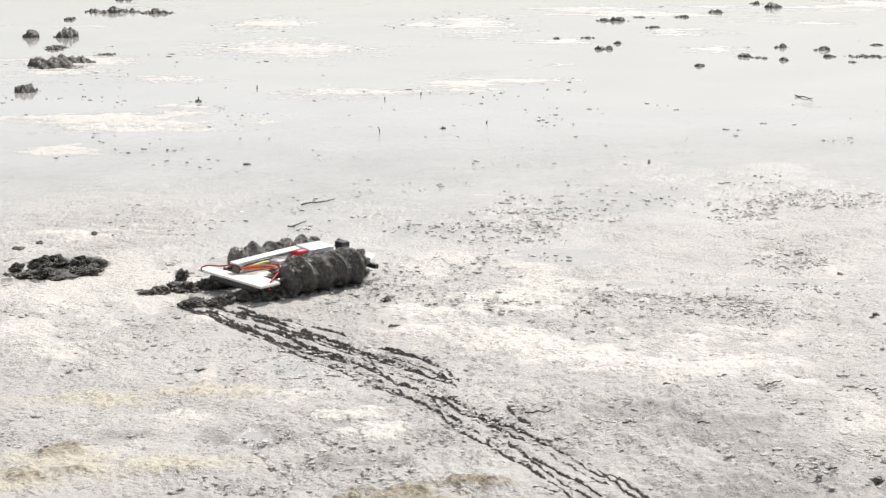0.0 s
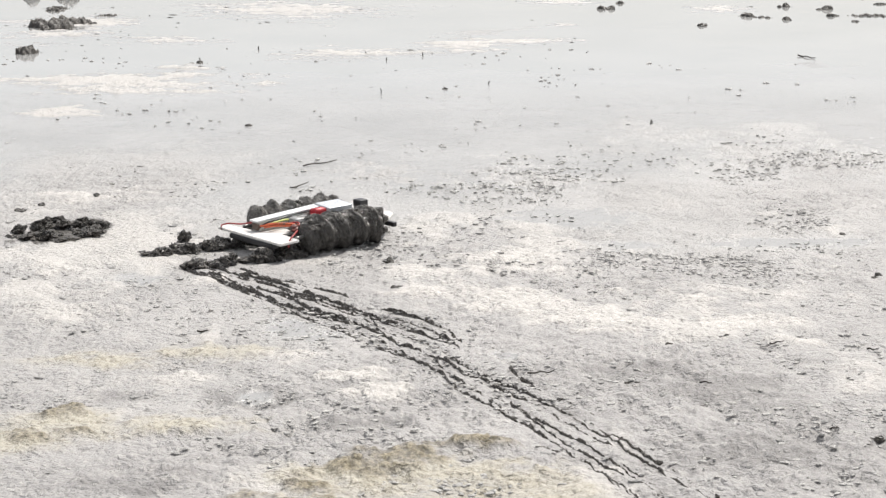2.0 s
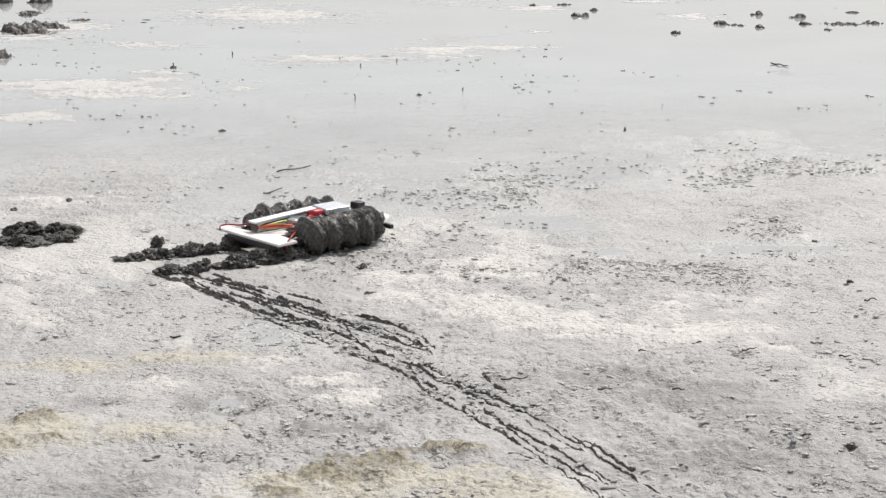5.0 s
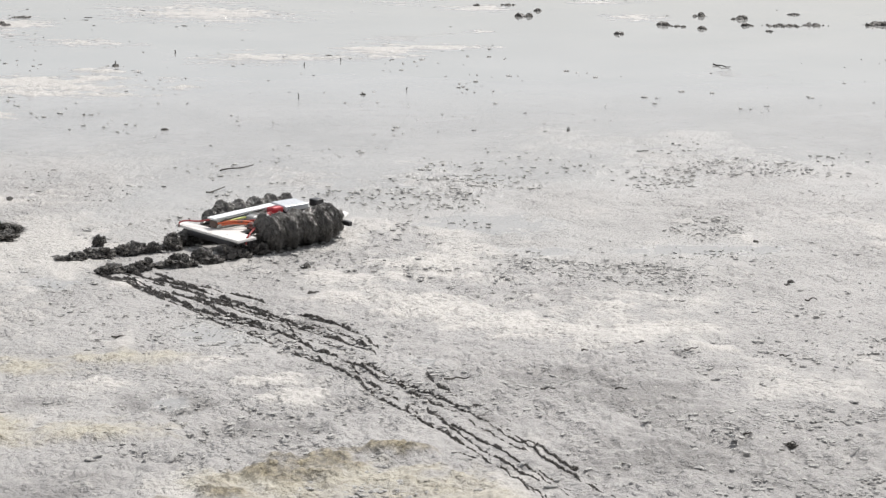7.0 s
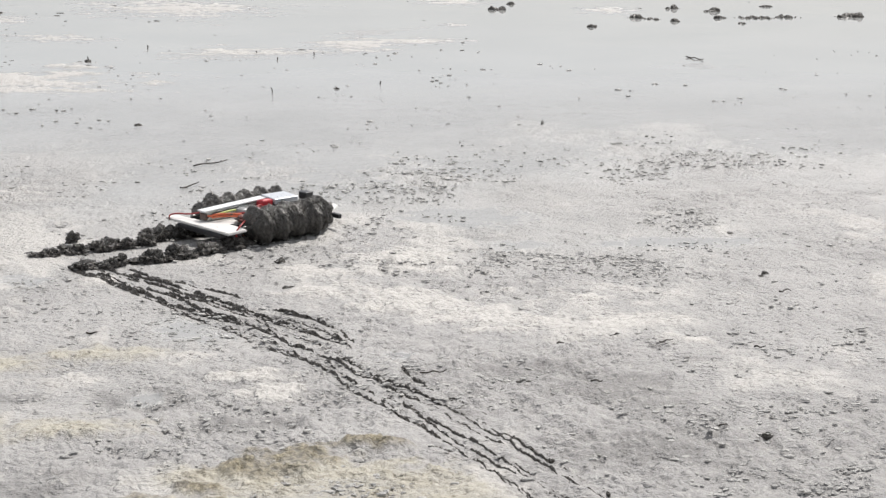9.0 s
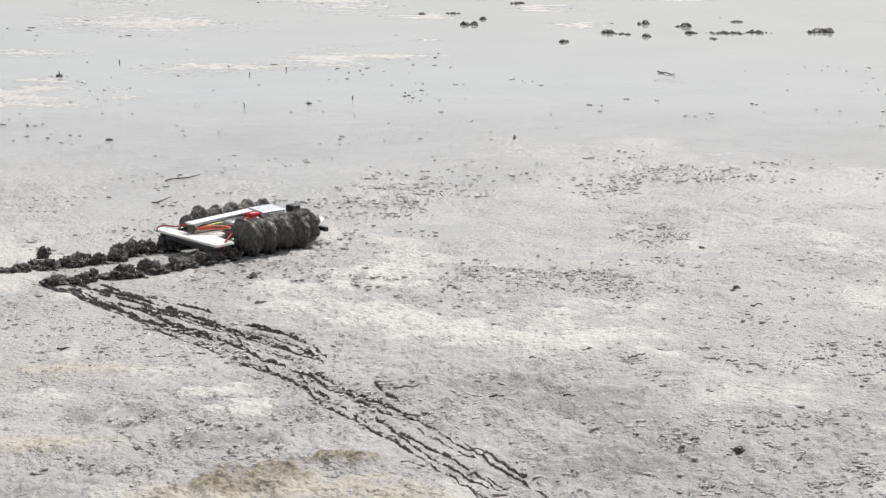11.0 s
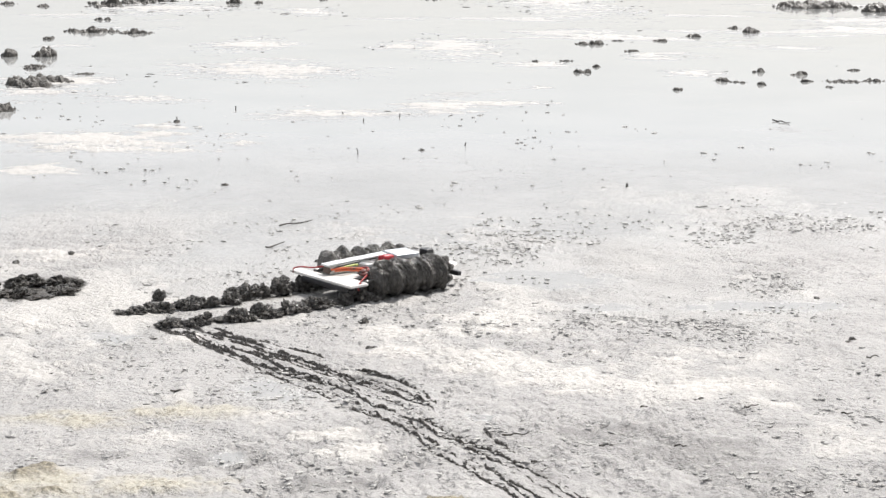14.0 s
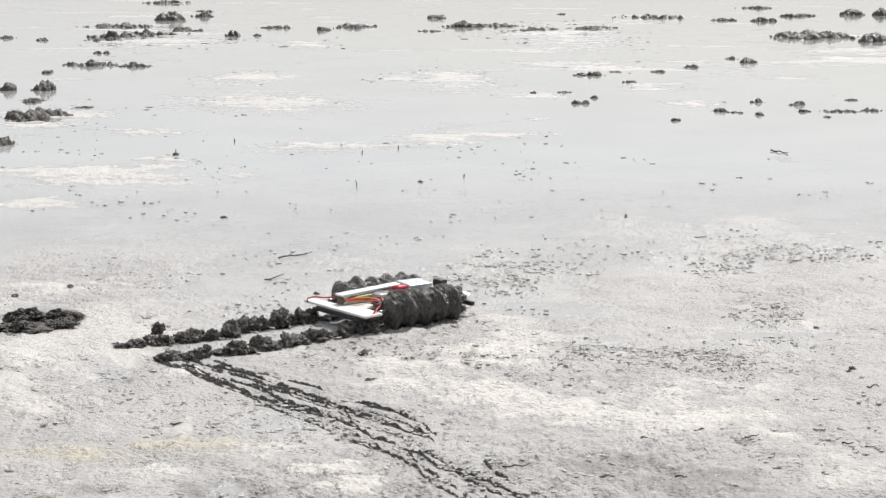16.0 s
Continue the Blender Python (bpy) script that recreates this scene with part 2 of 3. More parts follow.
LATE_FURROWS = [
    (0.14, 1.75, -0.014, -0.022, 0.032), (0.34, 1.42, -0.022, 0.022, 0.023), (0.05, 0.95, -0.034, -0.062, -0.035), (0.86, 1.30, 0.075, 0.108, 0.070),
    (0.02, 0.60, 0.025, 0.020, 0.040),
    (1.55, 2.55, 0.060, 0.066, 0.085), (1.60, 2.55, -0.030, 0.000, 0.020), (1.75, 2.62, 0.078, 0.092, 0.130), (1.30, 2.00, -0.030, -0.045, -0.050),
    (0.50, 1.25, 0.055, 0.070, 0.075), (0.20, 0.80, 0.045, 0.056, 0.070), (0.55, 1.30, -0.085, -0.098, -0.065), (0.10, 0.50, -0.030, -0.045, -0.060),
]


def furrow_line(s0, s1, q0, q1, q2, seed=0):
    """Points along one furrow, bent to its three offsets, with a slow sway."""
    run = np.array(RUN)
    length = np.concatenate([[0], np.cumsum(np.hypot(*np.diff(run, axis=0).T))])
    s = np.arange(s0, s1, 0.0026)
    x, y = np.interp(s, length, run[:, 0]), np.interp(s, length, run[:, 1])
    ways = np.stack([np.gradient(x), np.gradient(y)])
    ways = ways / np.hypot(*ways)
    dx, dy = (np.convolve(np.pad(w, 60, "edge"), np.ones(121) / 121, "valid") for w in ways)
    u = (s - s0) / (s1 - s0)
    q = q0 * (1 - u) * (1 - 2 * u) + q1 * 4 * u * (1 - u) + q2 * u * (2 * u - 1)
    q = q + 0.030 * (fbm(s, 0 * s + seed, 0.16, 700 + seed, 4, 0.55) - 0.5)
    return s, x - dy * q, y + dx * q, (dx, dy)


def patches(x, y, spots, ragged, seed):
    out = np.zeros_like(x)
    wob = 0.7 * (fbm(x * 0.55, y * 1.3, 0.30, seed, 6, 0.72) - 0.5) + 0.5 * (fbm(x, y, 0.05, seed + 9, 3, 0.6) - 0.5)
    for cx, cy, rx, ry in spots:
        d = np.sqrt(((x - cx) / rx) ** 2 + ((y - cy) / ry) ** 2)
        out = np.maximum(out, smooth(0.95 - d + ragged * wob, 0.0, 0.75))
    return out


def rut_distance(x, y):
    best = np.full_like(x, 9.0)
    near = (y < 5.6) & (np.abs(x) < 1.3)
    px, py = x[near], y[near]
    d = np.full_like(px, 9.0)
    for k, f in enumerate(FURROWS + LATE_FURROWS):
        _, lx, ly, _ = furrow_line(*f, k + 1)
        line = list(zip(lx[::40], ly[::40]))
        for (ax, ay), (bx, by) in zip(line, line[1:]):
            ux, uy = bx - ax, by - ay
            t = np.clip(((px - ax) * ux + (py - ay) * uy) / (ux * ux + uy * uy), 0, 1)
            d = np.minimum(d, np.hypot(px - ax - t * ux, py - ay - t * uy))
    best[near] = d
    return best


def survey(x, y):
    """What the flat is like at each place: crust, algae, ochre, wet, smear, damp, and its height."""
    rng = np.hypot(x, y)
    lively = smooth(60 - rng, 0, 15)
    wet = smooth(fbm(x, y * 0.7, 1.2, 5, 6, 0.6) + 0.46 * smooth(y, 4.8, 9.0) - 0.06, 0.40, 0.66)
    pools = 0.85 * smooth(patches(x, y, PUDDLES, 2.0, 61), 0.05, 0.95)
    wet = np.maximum(wet * smooth(y, 5.0, 6.5), pools)
    crust = np.maximum(patches(x, y, CRUST_NEAR, 2.8, 21), 0.85 * patches(x * 0.6, y, [(cx * 0.6, cy, rx * 0.6, ry) for cx, cy, rx, ry in CRUST_FAR], 3.8, 21))
    # thin ragged islands out on the wet flat, speckled crust nearer by
    isles = fbm(x * 0.6, y, 1.0, 31, 6, 0.66)
    crust = np.maximum(crust, 0.6 * smooth(isles, 0.61, 0.72) * smooth(y, 10, 14))
    crust = np.maximum(crust, 0.75 * smooth(fbm(x, y * 0.8, 0.35, 35, 5, 0.7), 0.54, 0.70) * smooth(-y, -6.5, -5.5))
    crust = crust * (1 - pools)
    algae = patches(x, y, [(cx, cy, 1.35 * rx, 1.3 * ry) for cx, cy, rx, ry in ALGAE], 2.1, 41)
    ochre = patches(x, y, [(cx, cy, 1.35 * rx, 1.25 * ry) for cx, cy, rx, ry in OCHRE], 2.3, 51)
    grit = patches(x, y, GRIT, 2.8, 55)
    damp = np.maximum(patches(x, y, DAMP, 2.4, 81), 0.4 * smooth(fbm(x, y * 0.8, 0.7, 85, 5, 0.6), 0.52, 0.68) * smooth(-y, -6.5, -5.0))
    mottle = 0.25 + 0.75 * smooth(fbm(x * 0.7, y, 0.055, 95, 4, 0.7), 0.38, 0.58)
    algae, ochre = algae * (0.6 + 0.4 * mottle), ochre * (0.62 + 0.38 * mottle)
    wet = wet * (1 - crust) * (1 - algae) * (1 - ochre)
    wet = wet * np.maximum(0.66 + 0.34 * smooth(y, 7.0, 10), 0.95 * pools) * (1 - 0.75 * grit)
    rut = rut_distance(x + 0.05 * (fbm(x, y, 0.12, 71, 3) - 0.5), y + 0.05 * (fbm(x, y, 0.12, 73, 3) - 0.5))
    rough = (1 - 0.985 * wet) * (1 - 0.6 * np.exp(-(rut / 0.035) ** 2))
    z = (fbm(x, y, 0.9, 3, 3) - 0.5) * 0.016 * lively * (0.15 + 0.85 * rough)
    # crumbs and pits of the drying silt
    crumb = fbm(x * 0.8, y * 0.8, 0.050, 7, 4, 0.62) - 0.5
    gritty = 0.55 + 0.8 * smooth(fbm(x, y, 0.5, 15, 3), 0.40, 0.62) + 0.7 * grit
    z += np.sign(crumb) * np.abs(crumb) ** 1.15 * 0.024 * rough * lively * gritty * (1 + 0.6 * smooth(-y, -5.6, -4.2))
    z += 0.008 * crust * lively + 0.006 * algae + 0.014 * ochre * (0.5 + fbm(x, y, 0.12, 91, 3))
    torn = fbm(x, y, 0.055, 77, 4, 0.65)
    heavy = smooth(y, 3.2, 4.9)
    z += -0.005 * np.exp(-(rut / 0.016) ** 2)
    smear = 0.55 * smooth((0.001 + 0.005 * heavy) - rut + 0.050 * (torn - 0.56), 0.0, 0.010)
    # churned ground under the fresh double track
    for (ax, ay), (bx, by) in (((-0.96, 5.235), (-0.16, 5.72)), ((-0.765, 5.105), (-0.02, 5.60))):
        ux, uy = bx - ax, by - ay
        t = np.clip(((x - ax) * ux + (y - ay) * uy) / (ux * ux + uy * uy), 0, 0.74)
        d = np.hypot(x - ax - t * ux, y - ay - t * uy)
        smear = np.maximum(smear, smooth(0.026 - d + 0.06 * (torn - 0.5), 0, 0.012))
    d = np.hypot((x + 1.295) / 0.14, (y - 5.60) / 0.18)
    smear = np.maximum(smear, smooth(1 - d + 2.2 * (torn - 0.5), 0, 0.2))
    z += -0.012 * smooth(1 - d, 0, 0.6)
    return crust, algae, ochre, wet, smear, damp, z


def make_ground():
    # the sheet is a fan: fine where the view passes, coarse to the horizon
    fan = np.concatenate([[-60, -20, -8, -3, -1.2, -0.7, -0.5], np.linspace(-0.34, 0.42, 900), [0.6, 0.8, 1.4, 3, 8, 20, 60]])
    deep = np.concatenate([[-400, -150, -60, -25, -10, -3, 0.5, 1.6, 2.2], 2.6 * np.exp(np.linspace(0, math.log(46 / 2.6), 1050)), [60, 85, 130, 200, 350, 700, 1800]])
    yy, aa = np.meshgrid(deep, fan, indexing="ij")
    xx = aa * np.maximum(np.abs(yy), 2.6)
    x, y = xx.ravel(), yy.ravel()
    crust, algae, ochre, wet, smear, damp, z = survey(x, y)
    # the coarse outskirts are plain
    a = aa.ravel()
    inner = smooth(0.215 - np.abs(a - 0.04) * 0.55, 0.0, 0.010) * smooth(y, 2.6, 2.68) * smooth(-y, -46, -42)
    crust, algae, ochre, smear, damp, z = (v * inner for v in (crust, algae, ochre, smear, damp, z))
    wet = wet * inner + 0.35 * (1 - inner)
    rows, cols = yy.shape
    i = np.arange(rows * cols).reshape(rows, cols)
    quads = np.stack([i[:-1, :-1], i[:-1, 1:], i[1:, 1:], i[1:, :-1]], -1).reshape(-1, 4)
    me = bpy.data.meshes.new("ground")
    me.vertices.add(len(x))
    me.vertices.foreach_set("co", np.stack([x, y, z], -1).astype(np.float32).ravel())
    me.loops.add(quads.size)
    me.loops.foreach_set("vertex_index", quads.astype(np.int32).ravel())
    me.polygons.add(len(quads))
    me.polygons.foreach_set("loop_start", np.arange(0, quads.size, 4, dtype=np.int32))
    me.polygons.foreach_set("use_smooth", np.ones(len(quads), dtype=bool))
    me.update(calc_edges=True)
    for name, v in (("crust", crust), ("algae", algae), ("ochre", ochre), ("wet", wet), ("smear", smear), ("damp", damp)):
        me.attributes.new(name, "FLOAT", "POINT").data.foreach_set("value", v.astype(np.float32))
    me.materials.append(GROUND)
    return tagged(new("ground", me), "pale grey drying tidal mudflat with crust and wet film", "ground", kind="structure")


make_ground()


# ---- shapes ----
def finish(name, bm, mat, parent=None, label="", smooth_faces=True):
    me = bpy.data.meshes.new(name)
    bm.normal_update()
    bm.to_mesh(me)
    bm.free()
    me.materials.append(mat)
    if smooth_faces:
        me.polygons.foreach_set("use_smooth", np.ones(len(me.polygons), dtype=bool))
    ob = new(name, me)
    ob.parent = parent
    if label:
        tagged(ob, label)
    return ob


def part(name, bm, mat, parent, label="", smooth_faces=False):
    return finish(name, bm, mat, parent, label, smooth_faces)


def add_box(bm, cx, cy, cz, lx, ly, lz, bevel=0.003):
    r = bmesh.ops.create_cube(bm, size=1, matrix=Matrix.Translation((cx, cy, cz)) @ Matrix.Diagonal((lx, ly, lz, 1)))
    if bevel:
        edges = list({e for v in r["verts"] for e in v.link_edges})
        bmesh.ops.bevel(bm, geom=edges, offset=bevel, segments=2, affect="EDGES", profile=0.5)
    return bm


def box(*a, **k):
    return add_box(bmesh.new(), *a, **k)


def add_tube(bm, pts, radius, sides=8):
    """A round cable through the points, with closed ends."""
    pts = [Vector(p) for p in pts]
    rich = []
    for i in range(len(pts) - 1):
        p0, p1, p2, p3 = pts[max(i - 1, 0)], pts[i], pts[i + 1], pts[min(i + 2, len(pts) - 1)]
        for k in range(5):
            t = k / 5
            rich.append(0.5 * (2 * p1 + (p2 - p0) * t + (2 * p0 - 5 * p1 + 4 * p2 - p3) * t * t + (3 * p1 - p0 - 3 * p2 + p3) * t ** 3))
    rich.append(pts[-1])
    rings = []
    for i, p in enumerate(rich):
        d = (rich[min(i + 1, len(rich) - 1)] - rich[max(i - 1, 0)]).normalized()
        s = d.cross(Vector((0, 0.1, 1))).normalized()
        u = s.cross(d)
        r = radius[0] + (radius[1] - radius[0]) * i / (len(rich) - 1) if isinstance(radius, tuple) else radius
        rings.append([bm.verts.new(p + r * (math.cos(a) * s + math.sin(a) * u)) for a in np.arange(sides) * 2 * math.pi / sides])
    for a, b in zip(rings, rings[1:]):
        for k in range(sides):
            bm.faces.new((a[k], a[(k + 1) % sides], b[(k + 1) % sides], b[k]))
    bm.faces.new(rings[0][::-1])
    bm.faces.new(rings[-1])
    return bm


def add_lump(bm, x, y, z, sx, sy, sz, rnd, level=2, jag=0.42):
    """A torn lump of mud: an uneven ball with knobs and hollows."""
    made = bmesh.ops.create_icosphere(bm, subdivisions=level, radius=1.0)
    off = Vector((rnd.uniform(-50, 50), rnd.uniform(-50, 50), rnd.uniform(-50, 50)))
    turn = rnd.uniform(0, 6.28)
    for v in made["verts"]:
        c = v.co.copy()
        k = 1 + jag * (noise.noise(c * 1.3 + off) + 0.7 * noise.noise(c * 3.1 + off) + 0.4 * noise.noise(c * 6.5 + off))
        c *= max(0.35, k)
        cx, cy = c.x * math.cos(turn) - c.y * math.sin(turn), c.x * math.sin(turn) + c.y * math.cos(turn)
        v.co = Vector((x + cx * sx, y + cy * sy, z + c.z * sz))


def sheet(name, x, y, z, mat, parent=None, shown=None, smooth_faces=True):
    """A skin over a grid of points; cells of which no corner is shown are left out."""
    rows, cols = x.shape
    i = np.arange(rows * cols).reshape(rows, cols)
    quads = np.stack([i[:-1, :-1], i[:-1, 1:], i[1:, 1:], i[1:, :-1]], -1).reshape(-1, 4)
    if shown is not None:
        quads = quads[shown.ravel()[quads].any(1)]
    used, quads = np.unique(quads, return_inverse=True)
    quads = quads.reshape(-1, 4)
    me = bpy.data.meshes.new(name)
    me.from_pydata(np.stack([x, y, z], -1).reshape(-1, 3)[used].tolist(), [], quads.tolist())
    me.polygons.foreach_set("use_smooth", np.full(len(quads), smooth_faces, dtype=bool))
    me.materials.append(mat)
    ob = new(name, me)
    ob.parent = parent
    return ob


def clump(name, x, y, width, height, rnd, mat, label, category, group, depth=0.6, spread=1.7):
    """A heap of torn lumps in one skin, width across and height tall, on the ground at x, y; its hollows sink below the ground."""
    seed = rnd.randrange(1, 9000)
    deep = max(width * depth, height * 1.6)
    cell = max(height * 0.07, width / 110)
    nu, nv = int(min(110, max(30, width * spread / cell))), int(min(80, max(26, deep * spread / cell)))
    v, u = np.meshgrid(np.linspace(-1, 1, nv), np.linspace(-1, 1, nu), indexing="ij")
    gx, gy = u * width * 0.5 * spread, v * deep * 0.5 * spread
    wx = gx + (fbm(gx, gy, height * 0.5, seed + 21, 4, 0.6) - 0.5) * height * 0.7
    wy = gy + (fbm(gx, gy, height * 0.5, seed + 31, 4, 0.6) - 0.5) * height * 0.7
    z = np.full_like(gx, -0.5 * height)
    for k in range(int(min(44, 5 + 3.2 * width / height))):
        cu = rnd.uniform(-0.5, 0.5)
        cv = rnd.gauss(0, 0.26)
        r = height * (rnd.uniform(0.55, 1.0) if k == 0 else rnd.uniform(0.16, 0.72) ** 1.2) * (1.15 - 1.1 * abs(cu))
        long = rnd.uniform(0.8, 1.7)
        d2 = ((wx - cu * width) / (r * long)) ** 2 + ((wy - cv * deep) / (r * rnd.uniform(0.8, 1.4))) ** 2
        z = np.maximum(z, r * (np.clip(1 - d2, 0, 1) ** 0.75 - 0.12) - 0.3 * height * np.clip(d2 - 1, 0, 1))
    for k in range(int(min(16, 3 + width / height))):
        r = height * rnd.uniform(0.07, 0.20)
        d2 = ((wx - rnd.uniform(-0.72, 0.72) * width) / (r * 1.3)) ** 2 + ((wy - rnd.gauss(0, 0.42) * deep) / r) ** 2
        z = np.maximum(z, r * (np.clip(1 - d2, 0, 1) ** 0.6 - 0.1) - 0.3 * height * np.clip(d2 - 1, 0, 1))
    z = z + height * 0.70 * (fbm(gx, gy, height * 0.28, seed + 5, 4, 0.68) - 0.5) - 0.002
    z = np.where(u * u + v * v > 0.96, -0.5 * height - 0.01, z)
    ob = sheet(name, gx, gy, z, mat)
    ob.location = (x, y, 0.0)
    return tagged(ob, label, category, group)


def clod(x, y, width, height, rnd, mat, label, group):
    """One torn block of mud with broken faces."""
    bm = bmesh.new()
    made = bmesh.ops.create_icosphere(bm, subdivisions=4, radius=1.0)
    off = Vector((rnd.uniform(-50, 50), rnd.uniform(-50, 50), rnd.uniform(-50, 50)))
    turn, lean = rnd.uniform(0, 6.28), rnd.uniform(-0.5, 0.5)
    for v in made["verts"]:
        c = v.co.copy()
        k = 0.85 + 0.75 * noise.noise(c * 1.2 + off) + 0.6 * (0.3 - abs(noise.noise(c * 2.6 + off))) + 0.45 * (0.25 - abs(noise.noise(c * 5.7 + off))) + 0.22 * noise.noise(c * 11 + off)
        c *= max(0.3, k)
        cx, cy = c.x * math.cos(turn) - c.y * math.sin(turn), c.x * math.sin(turn) + c.y * math.cos(turn)
        v.co = Vector((cx * width * 0.5 + lean * c.z * height * 0.4, cy * width * 0.5, (c.z + 0.45) * height * 0.6))
    ob = finish("mud_clod", bm, mat, smooth_faces=False)
    ob.location = (x, y, 0.0)
    return tagged(ob, label, "mud clod", group)


# ---- the screw-driven crawler: x forward, z up from the mud ----
AUGER_R, AUGER_Y = 0.066, 0.128
BACK, LONG = {1: -0.130, -1: -0.116}, {1: 0.338, -1: 0.308}


def auger(side, parent):
    """Drum with one helical blade, thickly coated with mud. side: 1 is the left hand one."""
    rnd = random.Random(40 + side)
    AUGER_LONG = LONG[side]
    hub = new("auger")
    hub.parent = parent
    hub.location = (BACK[side], AUGER_Y * side, AUGER_R - 0.008)
    rows, sides, pitch = 200, 88, 0.068
    for name, body in (("mud_coat", True),):
        bm = bmesh.new()
        rings = []
        for i in range(rows + 1):
            s = i / rows
            px = s * AUGER_LONG
            taper = min(1.0, 0.80 + 3.5 * s) * min(1.0, 0.66 + 4.2 * (1 - s))
            ring = []
            for k in range(sides):
                a = 2 * math.pi * k / sides
                # the blade climbs like a right hand thread on the right side, mirrored on the left
                ph = px / pitch + side * a / (2 * math.pi)
                w = abs((ph % 1.0) - 0.5) * 2
                blade = (0.55 * (1 - w * w) ** 0.8 + 0.55 * math.exp(-(w / 0.30) ** 2)) * (1 + 0.35 * noise.noise(Vector((ph * 1.7, a * side * 0.5, 3.0))))
                p = Vector((px * 30, math.cos(a) * 2, math.sin(a) * 2))
                n1, n2 = noise.noise(p + Vector((0, 0, 9 * side))), noise.noise(p * 2.7 + Vector((5, 1, 3 * side)))
                n3 = noise.noise(p * 6.5 + Vector((2, 7, side)))
                n4 = noise.noise(p * 15.0 + Vector((1, 4, side)))
                r = 0.0435 + 0.0195 * blade + (0.0035 + 0.005 * blade) * n1 + 0.0048 * n2 + 0.0046 * n3 + 0.0032 * n4
                r *= taper
                ring.append(bm.verts.new((px, r * math.cos(a), r * math.sin(a))))
            rings.append(ring)
        for a, b in zip(rings, rings[1:]):
            for k in range(sides):
                bm.faces.new((a[k], b[k], b[(k + 1) % sides], a[(k + 1) % sides]))
        bm.faces.new(rings[0])
        bm.faces.new(rings[-1][::-1])
        for _ in range(34):
            s, a = rnd.uniform(0.03, 0.97), rnd.uniform(0, 6.28)
            rr, q = 0.054 * min(1, 0.75 + 2 * (1 - s)), rnd.uniform(0.004, 0.009)
            add_lump(bm, s * AUGER_LONG, rr * math.cos(a), rr * math.sin(a), q * 1.5, q, q, rnd, 1)
        part(name, bm, AUGER_MUD, hub, "dark slick mud packed on the helical blade", True)
    bm = bmesh.new()
    for a in (0.4, 1.6, 2.6, 3.7, 4.6, 5.5):
        q = rnd.uniform(0.011, 0.019)
        add_lump(bm, AUGER_LONG - 0.002, 0.036 * math.cos(a), 0.036 * math.sin(a), q * 1.1, q, q, rnd, 2, 0.5)
    part("nose_mud", bm, MUD, hub, "torn lumps of mud round the front hub", True)
    bm = bmesh.new()
    add_tube(bm, [(-0.035, 0, 0), (0.0, 0, 0), (AUGER_LONG, 0, 0), (AUGER_LONG + 0.008, 0, 0)], 0.006, 12)
    part("axle", bm, STEEL, hub, "dull steel axle", True)
    return hub


def outline_plate(pts, z0, z1, bevel=0.002):
    bm = bmesh.new()
    low = [bm.verts.new((x, y, z0)) for x, y in pts]
    top = [bm.verts.new((x, y, z1)) for x, y in pts]
    bm.faces.new(low[::-1])
    bm.faces.new(top)
    for k in range(len(pts)):
        j = (k + 1) % len(pts)
        bm.faces.new((low[k], low[j], top[j], top[k]))
    bmesh.ops.bevel(bm, geom=list(bm.edges), offset=bevel, segments=2, affect="EDGES")
    return bm


